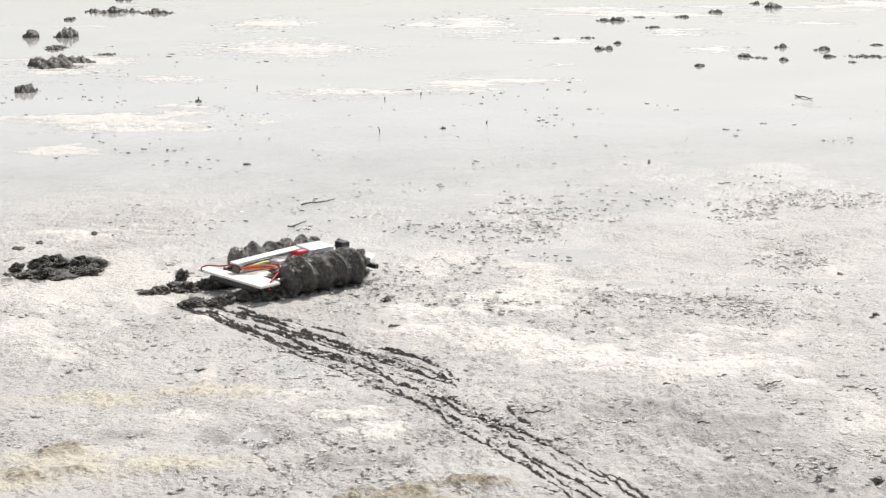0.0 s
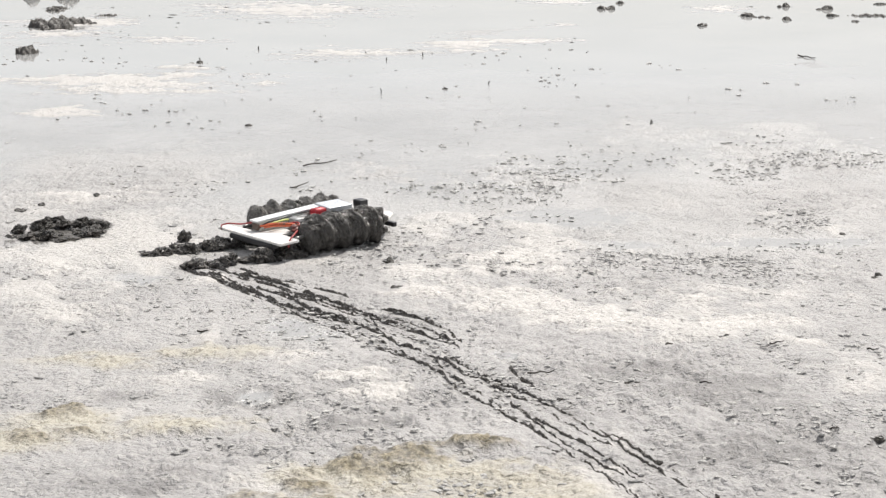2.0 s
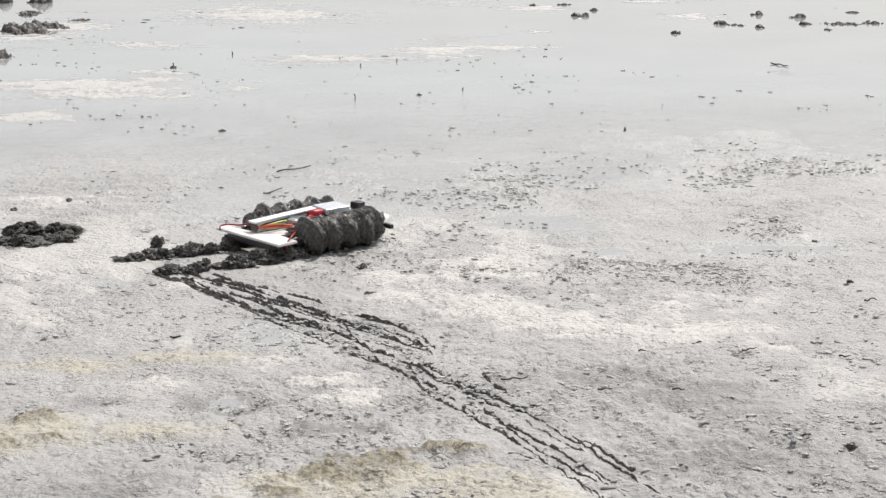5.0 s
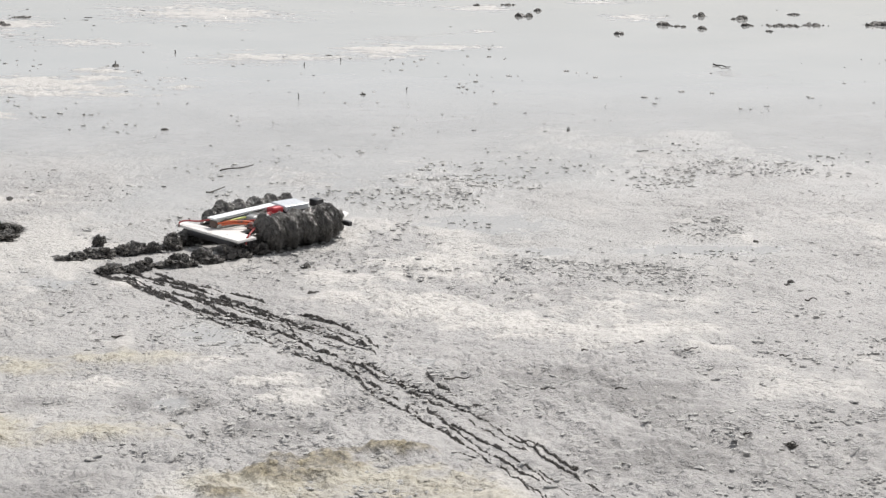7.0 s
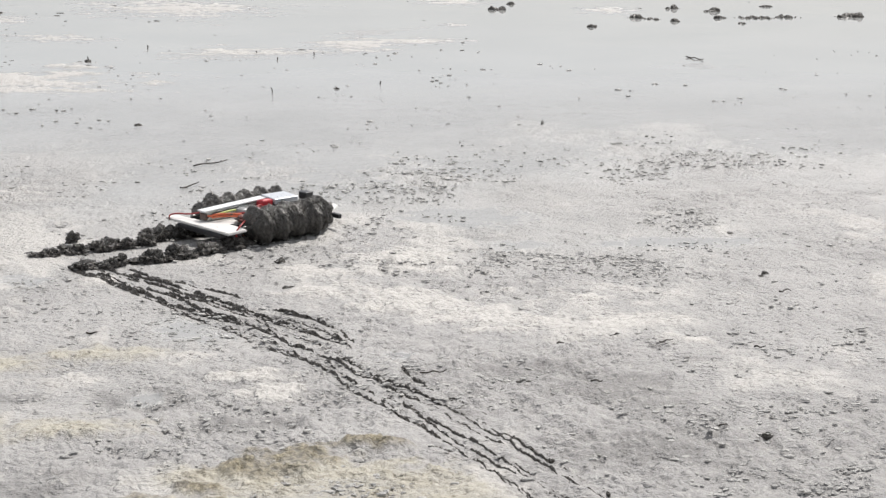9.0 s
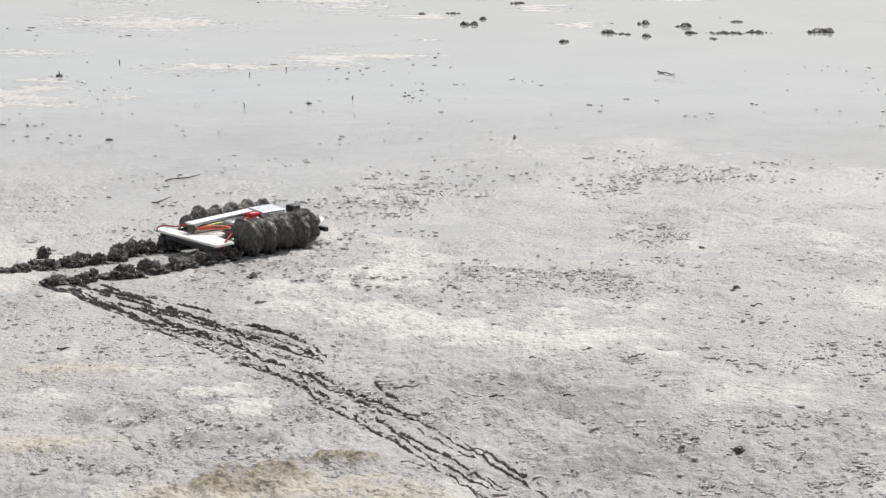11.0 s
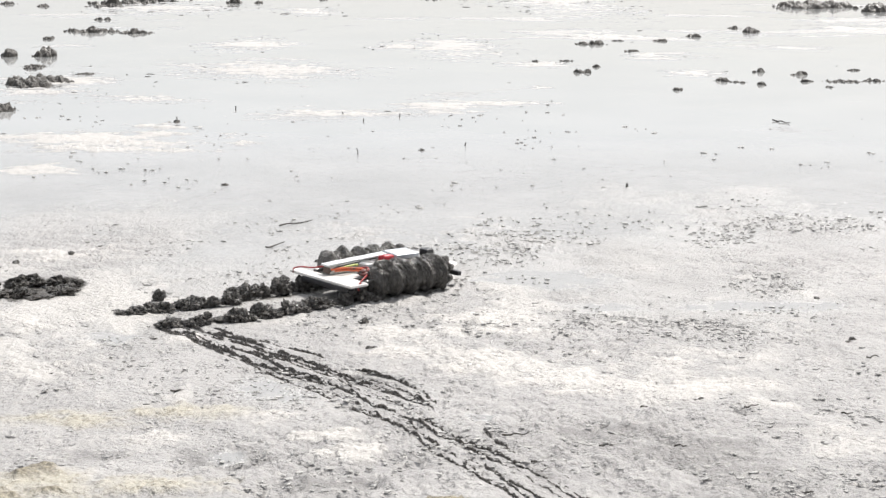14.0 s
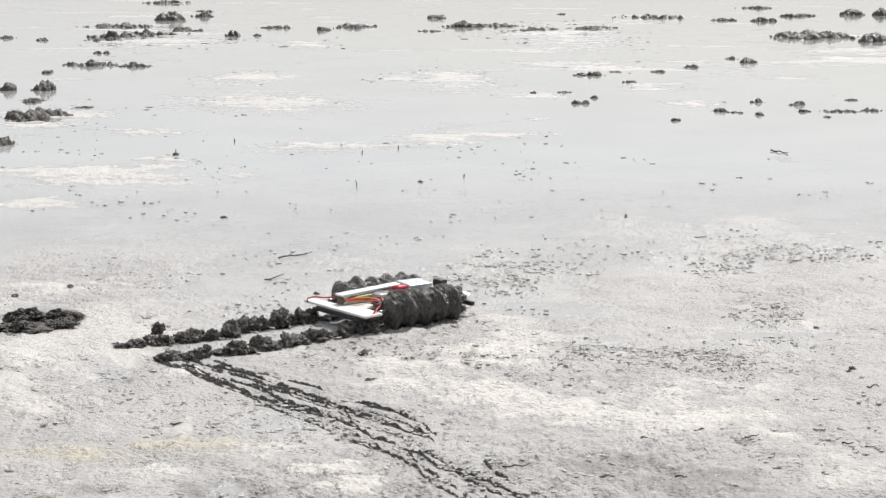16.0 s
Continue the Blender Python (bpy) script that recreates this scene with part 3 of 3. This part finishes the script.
def crawler():
    base = tagged(new("screw_crawler"), "small white screw-propelled robot with two mud-caked augers on the mudflat", "robot")
    # deck: wide behind and before the augers, narrow between them
    deck = [(-0.236, 0.178), (-0.240, -0.168), (-0.158, -0.160), (-0.152, -0.055), (0.234, -0.055), (0.236, -0.120), (0.262, -0.100), (0.322, -0.052),
            (0.330, -0.020), (0.275, 0.075), (0.236, 0.110), (0.234, 0.055), (-0.185, 0.055), (-0.190, 0.184)]
    part("deck", outline_plate(deck, 0.052, 0.060), WHITE, base, "mud-splashed white foam board deck")
    # dark end brackets that hold the axles
    for x, name in ((-0.178, "rear_bracket"), (0.246, "front_bracket")):
        part(name, box(x, 0, 0.046, 0.016, 0.30, 0.016), BLACK, base, "black crossbar under the deck")
    part("skid_bar", box(-0.228, -0.010, 0.043, 0.024, 0.235, 0.016), BLACK, base, "black bar along the rear edge")
    right, left = auger(-1, base), auger(1, base)
    # long pale lid over the cells, sloping up towards the front
    lid = part("cover_strip", box(0, 0, 0, 0.262, 0.040, 0.006, bevel=0.002), CARD, base, "long pale cover strip")
    lid.matrix_basis = pose(-0.062, 0.040, 0.100, 0, -3.0, 0)
    part("battery_case", box(-0.040, 0.040, 0.078, 0.285, 0.036, 0.034), PALE_TAPE, base, "pale taped battery case, splashed with mud")
    part("case_end", box(-0.185, 0.036, 0.075, 0.008, 0.034, 0.022), BROWN, base, "brown end cap of the battery case")
    part("silver_box", box(0.112, 0.015, 0.104, 0.100, 0.078, 0.018), SILVER, base, "pale silver receiver box").matrix_basis = pose(0.0, 0.0, 0.0, 4.0, 0.0, 0.0)
    part("dark_box", box(0.122, 0.010, 0.080, 0.110, 0.070, 0.028), BLACK, base, "black motor controller")
    part("sensor_block", box(0.228, 0.008, 0.099, 0.034, 0.040, 0.024), BLACK, base, "black block at the front")
    part("block_foot", box(0.224, 0.008, 0.073, 0.026, 0.034, 0.030), BLACK, base)
    bm = bmesh.new()
    rnd = random.Random(7)
    add_box(bm, 0.040, -0.004, 0.092, 0.050, 0.034, 0.038, bevel=0.009)
    for v in bm.verts:
        v.co += 0.004 * Vector((noise.noise(v.co * 60), noise.noise(v.co * 60 + Vector((9, 0, 0))), noise.noise(v.co * 60 + Vector((0, 9, 0)))))
    part("red_wrap", bm, RED, base, "bright red taped bundle", True)
    part("plug", box(0.005, -0.020, 0.086, 0.022, 0.016, 0.014), RED, base, "red cable plug")
    part("grey_wrap", box(-0.040, -0.012, 0.078, 0.075, 0.050, 0.034, bevel=0.010), GREY_TAPE, base, "grey taped electronics")
    wires = [
        ("orange_wire", ORANGE, 0.0038, [(-0.180, 0.020, 0.078), (-0.150, 0.000, 0.084), (-0.110, -0.030, 0.084), (-0.085, -0.055, 0.080), (-0.060, -0.060, 0.072)]),
        ("orange_wire", ORANGE, 0.0034, [(-0.170, 0.012, 0.074), (-0.135, -0.012, 0.078), (-0.100, -0.048, 0.076), (-0.095, -0.075, 0.070)]),
        ("red_wire", RED_WIRE, 0.0030, [(-0.095, -0.030, 0.084), (-0.085, -0.060, 0.088), (-0.100, -0.080, 0.074), (-0.110, -0.065, 0.066)]),
        ("red_wire", RED_WIRE, 0.0028, [(-0.090, -0.070, 0.072), (-0.130, -0.110, 0.075), (-0.165, -0.140, 0.074), (-0.190, -0.150, 0.060), (-0.196, -0.152, 0.040)]),
        ("red_wire", RED_WIRE, 0.0026, [(0.020, -0.020, 0.090), (-0.005, -0.030, 0.100), (-0.030, -0.035, 0.092), (-0.055, -0.030, 0.080)]),
        ("red_wire", RED_WIRE, 0.0026, [(-0.180, 0.060, 0.085), (-0.200, 0.100, 0.076), (-0.215, 0.140, 0.074), (-0.232, 0.158, 0.068), (-0.240, 0.152, 0.056)]),
        ("black_wire", BLACK, 0.0030, [(-0.185, 0.024, 0.070), (-0.160, 0.010, 0.088), (-0.110, 0.008, 0.094), (-0.060, 0.012, 0.096)]),
        ("black_wire", BLACK, 0.0030, [(0.050, -0.010, 0.094), (0.075, -0.030, 0.098), (0.105, -0.036, 0.090), (0.130, -0.030, 0.080)]),
        ("yellow_wire", YELLOW, 0.0036, [(-0.165, 0.012, 0.080), (-0.130, 0.004, 0.086), (-0.090, 0.006, 0.088), (-0.060, 0.008, 0.084)]),
    ]
    for name, mat, r, pts in wires:
        part(name, add_tube(bmesh.new(), pts, r), mat, base, smooth_faces=True)
    bm = bmesh.new()
    for k in range(7):
        q = rnd.uniform(0.008, 0.014)
        add_lump(bm, -0.092 + rnd.uniform(-0.022, 0.022), -0.066 + rnd.uniform(-0.016, 0.016), 0.072 + rnd.uniform(-0.004, 0.010), q * 1.3, q, q * 0.8, rnd, 2, 0.5)
    part("muddy_plug", bm, PLUG, base, "red-brown cable plug caked with mud", True)
    return base, right, left


CRAWLER, RIGHT_AUGER, LEFT_AUGER = crawler()

# ---- clumps of mud over the flat: x, y, width, height ----
FAR_LEFT = [
    (-3.33, 15.02, 0.134, 0.103), (-2.91, 12.43, 0.321, 0.12), (-2.65, 13.37, 0.128, 0.027), (-2.67, 10.84, 0.082, 0.097),
    (-3.63, 15.01, 0.093, 0.072), (-3.74, 17.06, 0.058, 0.047), (-3.5, 18.23, 0.527, 0.087), (-3.8, 20.28, 0.165, 0.055),
    (-3.16, 13.8, 0.142, 0.038),
]
FAR_RIDGE_LEFT = [
    (-4.82, 27.07, 1.101, 0.092), (-4.27, 24.0, 0.895, 0.122), (-4.35, 29.66, 0.44, 0.24), (-3.54, 25.86, 0.435, 0.087),
    (-2.66, 24.41, 0.18, 0.115), (-4.22, 33.33, 0.336, 0.09), (-5.1, 23.07, 0.126, 0.063), (-5.72, 23.61, 0.211, 0.065),
    (-2.26, 26.86, 0.45, 0.072), (-2.34, 24.43, 0.098, 0.049), (-5.84, 39.02, 0.79, 0.066),
]
FAR_RIDGE = [
    (-1.46, 26.17, 0.21, 0.087), (-1.03, 27.33, 0.639, 0.091), (0.26, 30.74, 0.246, 0.103), (1.24, 27.69, 0.832, 0.083),
    (0.64, 27.45, 0.55, 0.119), (1.9, 26.58, 0.534, 0.053), (2.87, 27.41, 0.552, 0.055), (4.21, 31.31, 1.159, 0.105),
    (2.69, 32.78, 0.11, 0.055), (5.36, 30.17, 0.409, 0.082), (7.22, 36.61, 0.622, 0.1), (5.97, 29.99, 0.306, 0.102),
    (7.24, 32.34, 0.442, 0.088), (5.65, 24.44, 1.214, 0.167), (6.24, 23.43, 0.324, 0.178), (8.37, 32.99, 0.386, 0.159),
    (8.88, 32.75, 0.249, 0.204),
]
FAR_RIGHT = [
    (3.65, 18.9, 0.18, 0.09), (3.59, 19.58, 0.133, 0.04), (2.89, 18.14, 0.123, 0.055), (2.45, 17.46, 0.118, 0.047),
    (1.67, 16.96, 0.256, 0.057), (2.01, 17.44, 0.117, 0.029), (1.98, 16.1, 0.119, 0.033), (1.27, 14.93, 0.1, 0.03),
    (1.31, 13.83, 0.093, 0.056), (1.47, 14.36, 0.077, 0.029), (0.99, 14.8, 0.04, 0.03), (2.34, 13.18, 0.09, 0.049),
    (2.43, 13.09, 0.134, 0.022), (2.78, 13.98, 0.095, 0.043), (2.6, 12.91, 0.053, 0.031), (3.07, 13.73, 0.118, 0.042),
    (3.01, 13.2, 0.082, 0.036), (3.3, 13.2, 0.273, 0.036), (3.62, 14.21, 0.108, 0.029), (3.56, 13.26, 0.165, 0.041),
    (1.89, 12.47, 0.051, 0.038), (3.08, 12.75, 0.044, 0.026), (4.07, 13.35, 0.215, 0.065),
]
NEAR_CLODS = [
    (-0.17, 5.17, 0.046, 0.018), (-0.13, 4.83, 0.045, 0.015), (1.33, 5.53, 0.023, 0.014), (0.0, 9.12, 0.025, 0.015),
    (-0.92, 7.86, 0.027, 0.016), (0.82, 8.46, 0.023, 0.011), (-0.38, 6.1, 0.021, 0.01), (-1.49, 10.29, 0.028, 0.035),
    (1.29, 4.94, 0.025, 0.009), (-0.75, 3.24, 0.024, 0.014), (1.31, 4.97, 0.018, 0.011), (0.45, 3.37, 0.014, 0.01),
    (0.54, 3.17, 0.009, 0.012), (0.27, 3.79, 0.037, 0.009), (0.39, 3.58, 0.02, 0.009), (0.95, 3.52, 0.039, 0.009),
]
STUBS = [
    (-0.34, 8.94, 0.009, 0.042), (0.96, 7.85, 0.011, 0.037), (-1.21, 11.0, 0.015, 0.03), (-0.5, 10.7, 0.014, 0.029),
    (-0.14, 10.64, 0.014, 0.029), (-0.36, 10.4, 0.014, 0.024), (0.24, 9.31, 0.013, 0.022), (-1.49, 10.29, 0.014, 0.045),
    (0.97, 7.88, 0.011, 0.021),
]
# ends of fallen sticks
STICKS = [
    (-0.58, 6.79, -0.45, 6.91), (-0.59, 6.32, -0.53, 6.43), (2.2, 10.56, 2.28, 10.42), (0.56, 4.13, 0.6, 4.15),
    (0.2, 3.96, 0.27, 3.99), (0.43, 3.88, 0.47, 3.9), (0.85, 3.56, 0.87, 3.56), (1.08, 4.17, 1.11, 4.17),
    (0.57, 4.22, 0.59, 4.23), (0.61, 3.89, 0.64, 3.89), (-0.66, 4.34, -0.62, 4.37), (-1.04, 4.49, -1.0, 4.53),
    (0.84, 4.22, 0.88, 4.24), (0.32, 4.09, 0.35, 4.11), (1.29, 4.73, 1.33, 4.75), (0.72, 4.28, 0.76, 4.31),
]

FAR_MORE = [
    (-4.6, 27.08, 0.62, 0.097), (-3.86, 24.65, 0.73, 0.097), (-4.23, 23.12, 0.45, 0.068), (-3.49, 25.51, 0.38, 0.075), (-3.95, 31.15, 0.31, 0.102),
    (-5.65, 38.64, 0.88, 0.126), (-3.02, 18.07, 0.3, 0.059), (-3.18, 14.01, 0.18, 0.037), (-3.76, 17.21, 0.07, 0.051), (-1.11, 26.94, 0.44, 0.071),
    (-2.34, 26.85, 0.35, 0.062), (0.14, 25.92, 0.34, 0.052), (-3.68, 15.31, 0.07, 0.08), (1.6, 26.01, 0.52, 0.061), (2.63, 26.81, 0.45, 0.063),
    (-2.77, 12.73, 0.38, 0.084), (-2.8, 12.31, 0.24, 0.065), (5.69, 24.6, 0.67, 0.1), (6.96, 32.05, 0.44, 0.098), (6.02, 29.99, 0.41, 0.091),
]

rnd = random.Random(3)
for rows in (FAR_LEFT, FAR_RIDGE_LEFT, FAR_RIDGE, FAR_RIGHT, FAR_MORE):
    for x, y, w, h in rows:
        word = "low ragged ridge of dark mud on wet flat" if w > 3.5 * h else "dark crumbly mud clump standing on wet flat"
        clump("mud_clump", x, y, w, h, rnd, FAR_MUD, word, "mud clump", "mud clumps over the flat")
for x, y, w, h in NEAR_CLODS:
    w, h = (0.6 * w, 0.7 * h) if y < 4 else (0.85 * w, h)
    clump("mud_clod", x, y, w, h, rnd, FAR_MUD, "small dark mud clod on pale crust", "mud clod", "small clods")

for k in range(30):
    # thickest round the rim of the churned patch
    a, r = k * 2.4, 0.45 + 0.5 * rnd.random()
    clod(-1.295 + 0.15 * r * math.cos(a), 5.60 + 0.19 * r * math.sin(a), rnd.uniform(0.03, 0.075), rnd.uniform(0.012, 0.034), rnd, FAR_MUD,
         "dark crumbly mud clod in a churned patch", "clods of the churned patch")
for x, y, w, h in ((-1.44, 5.50, 0.05, 0.025), (-1.52, 5.95, 0.03, 0.02), (-1.40, 6.25, 0.012, 0.014), (-1.30, 6.2, 0.014, 0.016), (-1.47, 6.05, 0.016, 0.016)):
    clump("mud_clod", x, y, w, h, rnd, MUD, "small dark mud clod beside the churned heap", "mud clod", "small clods")

for x, y, w, h in STUBS:
    bm = bmesh.new()
    add_tube(bm, [(0, 0, -0.01), (0.002, 0, h * 0.4), (rnd.uniform(-0.006, 0.006), 0.002, h * 0.75)], (w * 0.30, w * 0.2), 7)
    ob = finish("reed_stub", bm, WOOD)
    ob.location = (x, y, 0)
    tagged(ob, "short dark reed stub standing in the mud", "stub", "reed stubs")

for ax, ay, bx, by in STICKS:
    bm = bmesh.new()
    d = Vector((bx - ax, by - ay, 0))
    pts = [Vector((ax, ay, 0.004)) + d * t + Vector((rnd.uniform(-1, 1), rnd.uniform(-1, 1), 0)) * 0.022 * d.length + Vector((0, 0, rnd.uniform(0.0, 0.006))) for t in (0, 0.25, 0.5, 0.75, 1)]
    k = 0.0009 + 0.0004 * ay
    add_tube(bm, pts, (k, k * 0.5), 6)
    tagged(finish("stick", bm, WOOD), "thin dark muddy stick lying on the flat", "stick", "fallen sticks")


# ---- track of the first run: torn furrow edges ----
def rut(f, seed, parent):
    """A thin torn edge of dark mud along one furrow, with flakes beside it, broken where it sinks into the crust."""
    s, px, py, (dx, dy) = furrow_line(*f, seed)
    n = 33
    across = np.linspace(-1, 1, n)[None, :] + 0 * s[:, None]
    heavy = smooth(py, 3.2, 4.7)[:, None]
    swell = 0.35 + 1.3 * fbm(s, 0 * s + 3 * seed, 0.07, 600 + seed, 4, 0.62)[:, None]
    off = across * 0.023
    x, y = px[:, None] - dy[:, None] * off, py[:, None] + dx[:, None] * off
    t = s[:, None] + 0 * off
    wob = 0.016 * (fbm(t, 0 * t + seed, 0.035, 640 + seed, 4, 0.68) - 0.5)
    core = np.exp(-((off - wob) / ((0.0021 + 0.0016 * heavy) * swell)) ** 2)
    # shreds drawn out along the way of travel, and flakes thrown to the sides
    shred = fbm(t, off * 3.0, 0.022, 500 + seed, 4, 0.68)
    flake = fbm(x * 0.8, y, 0.010, 520 + seed, 3, 0.70)
    gap = smooth(fbm(t, 0 * t, 0.10, 560 + seed, 4, 0.6), 0.36, 0.52)
    edge = 1 - across ** 4
    might = 0.62 + 0.5 * ((seed * 0.618) % 1)
    z = 0.0115 * might * core * (0.35 + 0.65 * gap) * (0.3 + 1.4 * shred) * (0.55 + 0.35 * heavy)
    z = z + 0.030 * edge * (0.35 + 0.30 * heavy) * (0.55 * flake + 0.45 * shred - 0.595 + 0.08 * core)
    ends = smooth(np.minimum(s - s[0], s[-1] - s), 0, 0.05)[:, None]
    z = z * ends - 0.0030 - 0.0006 * heavy - 0.010 * across ** 4 - 0.012 * (1 - ends)
    z = np.where(z > 0.006, 0.006 + 0.006 * np.tanh((z - 0.006) / 0.006), z)
    z = np.clip(z, -0.012, 1)
    lie = survey(x.ravel(), y.ravel())[-1].reshape(x.shape)
    return sheet("rut", x, y, z + lie + 0.0015, RUT_MUD, parent, z > -0.0045, False)


old_track = tagged(new("old_track"), "dark torn ruts from an earlier crawler pass across pale crust", "track")
for k, f in enumerate(FURROWS + LATE_FURROWS):
    rut(f, k + 1, old_track)

# ---- track of the present run: two rows of clods, thrown up as the augers pass ----
# seconds, x, y, heading and nose-up angle
PATH = [(0.0, -0.499, 5.383, 42.44, 0.33), (2.0, -0.4485, 5.4308, 42.07, 0.28), (4.0, -0.3983, 5.4759, 41.7, 0.19), (6.0, -0.3484, 5.5182, 41.33, 0.05),
        (8.0, -0.2988, 5.5577, 40.96, -0.13), (10.0, -0.2495, 5.5944, 40.59, -0.36), (12.0, -0.2004, 5.6284, 40.22, -0.63), (14.0, -0.1516, 5.6595, 39.85, -0.95), (16.0, -0.103, 5.6879, 39.48, -1.2)]
LOOSE = []


def path_at(t):
    for (t0, *a), (t1, *b) in zip(PATH, PATH[1:]):
        if t0 <= t <= t1:
            k = (t - t0) / (t1 - t0)
            return [p + (q - p) * k for p, q in zip(a, b)]
    return PATH[-1][1:]


def tail(t, side):
    x, y, a, _ = path_at(t)
    a = radians(a)
    lx, ly = BACK[side] + 0.02, AUGER_Y * side
    return x + lx * math.cos(a) - ly * math.sin(a), y + lx * math.sin(a) + ly * math.cos(a)


def clod_size(rnd):
    """Width and height: now and then a stout block, mostly low torn bits."""
    if rnd.random() < 0.42:
        return rnd.uniform(0.042, 0.066), rnd.uniform(0.030, 0.046)
    return rnd.uniform(0.028, 0.056), rnd.uniform(0.012, 0.022)


def make_new_track():
    rnd = random.Random(19)
    starts = {1: (-0.945, 5.225), -1: (-0.79, 5.10)}
    for side in (1, -1):
        # clods that lie there from the start
        ex, ey = tail(0, side)
        sx, sy = starts[side]
        n = 19 if side == 1 else 18
        for k in range(n):
            t = (k + 0.5 * rnd.random()) / n
            w, h = clod_size(rnd)
            h *= 0.6 + 0.4 * t
            clod(sx + (ex - sx) * t + rnd.gauss(0, 0.012), sy + (ey - sy) * t + rnd.gauss(0, 0.020), w, h, rnd, MUD,
                 "dark wet mud clod in the fresh auger track", "clods of the fresh track")
        # clods that rise behind the auger
        for k in range(21):
            t = 0.3 + k * 0.75
            x, y = tail(t, side)
            w, h = clod_size(rnd)
            if 6.5 < t < 8 and side == 1:
                h *= 1.25
            ob = clod(x + rnd.gauss(0, 0.008), y + rnd.gauss(0, 0.014) - (0.012 if side < 0 else 0), w, h, rnd, MUD,
                      "dark wet mud clod in the fresh auger track", "clods of the fresh track")
            LOOSE.append((ob, t, h))


make_new_track()
clod(-0.857, 5.425, 0.045, 0.042, random.Random(5), MUD, "upright dark mud clod beside the fresh track", "clods of the fresh track")

# ---- crumbs strewn over the flat ----
def crumbs(name, n, small, large, stretch, spots, share, mat, label, seed, far=11.0, fade=1.1):
    """Small uneven bits: the share of them over the spots, the rest all over the flat."""
    r = np.random.default_rng(seed)
    base = bmesh.new()
    bmesh.ops.create_icosphere(base, subdivisions=1, radius=1.0)
    ball = np.array([v.co[:] for v in base.verts])
    tri = np.array([[v.index for v in f.verts] for f in base.faces])
    base.free()
    y = 2.9 * np.exp(r.random(n) ** 1.4 * math.log(far / 2.9))
    x = y * r.uniform(-0.30, 0.38, n)
    m = int(n * share)
    area = np.array([rx * ry for _, _, rx, ry in spots])
    pick = np.array(spots)[r.choice(len(spots), m, p=area / area.sum())]
    x[:m], y[:m] = pick[:, 0] + pick[:, 2] * r.normal(0, 0.62, m), pick[:, 1] + pick[:, 3] * r.normal(0, 0.62, m)
    keep = (r.random(n) < 0.10 + 1.2 * smooth(fbm(x, y, 0.30, 15, 4, 0.6), 0.42, 0.62) - fade * smooth(y, 5.2, 7.6)) & (y > 2.7)
    x, y = x[keep], y[keep]
    n = len(x)
    q = small + (large - small) * r.random(n) ** 3
    q = q * np.maximum(1, y / 6)
    long, turn = r.uniform(1.0, stretch, n), r.uniform(-0.7, 0.7, n)
    pts = ball[None] * (1 + 0.7 * (r.random((n, len(ball), 1)) - 0.5))
    lx, ly, lz = pts[..., 0] * (q * long)[:, None], pts[..., 1] * q[:, None] * 1.3, pts[..., 2] * q[:, None] * 0.7
    c, s = np.cos(turn)[:, None], np.sin(turn)[:, None]
    co = np.stack([x[:, None] + lx * c - ly * s, y[:, None] + lx * s + ly * c, lz + 0.002], -1).reshape(-1, 3)
    faces = (tri[None] + np.arange(n)[:, None, None] * len(ball)).reshape(-1, 3)
    me = bpy.data.meshes.new(name)
    me.from_pydata(co.tolist(), [], faces.tolist())
    me.materials.append(mat)
    return tagged(new(name, me), label, "crumbs", kind="stuff")


crumbs("silt_crumbs", 46000, 0.0014, 0.0056, 2.8, GRIT, 0.20, CRUMB, "pale dried crumbs of silt strewn over the flat", 23)
crumbs("mud_crumbs", 800, 0.0008, 0.0034, 3.2, GRIT, 0.30, FAR_MUD, "dark crumbs and bits of weed strewn over the flat", 24)
crumbs("weed_bits", 1100, 0.0008, 0.0022, 9.0, CRUST_FAR, 0.92, FAR_MUD, "thin dark wisps of weed on the far crust", 25, 15.0, 0.0)


def motions():
    walk(CRAWLER, [(t, pose(x, y, 0, 0, -n, a)) for t, x, y, a, n in PATH])
    # the augers turn against each other, inner sides rising
    for ob, side in ((RIGHT_AUGER, -1), (LEFT_AUGER, 1)):
        rows = []
        for k in range(161):
            turn = -side * 540.0 * k * 0.1
            rows.append((k * 0.1, pose(BACK[side], AUGER_Y * side, AUGER_R - 0.008, turn % 360)))
        walk(ob, rows)
    for ob, t, h in LOOSE:
        x, y, z = ob.location
        low, up = pose(x, y, -2.2 * h, 30), pose(x, y, z)
        rows = [(0.0, low)]
        if t - 0.5 > 0:
            rows.append((t - 0.5, low))
        rows += [(t + 0.3, up)] + ([(16.0, up)] if t < 15.6 else [])
        walk(ob, rows)


motions()
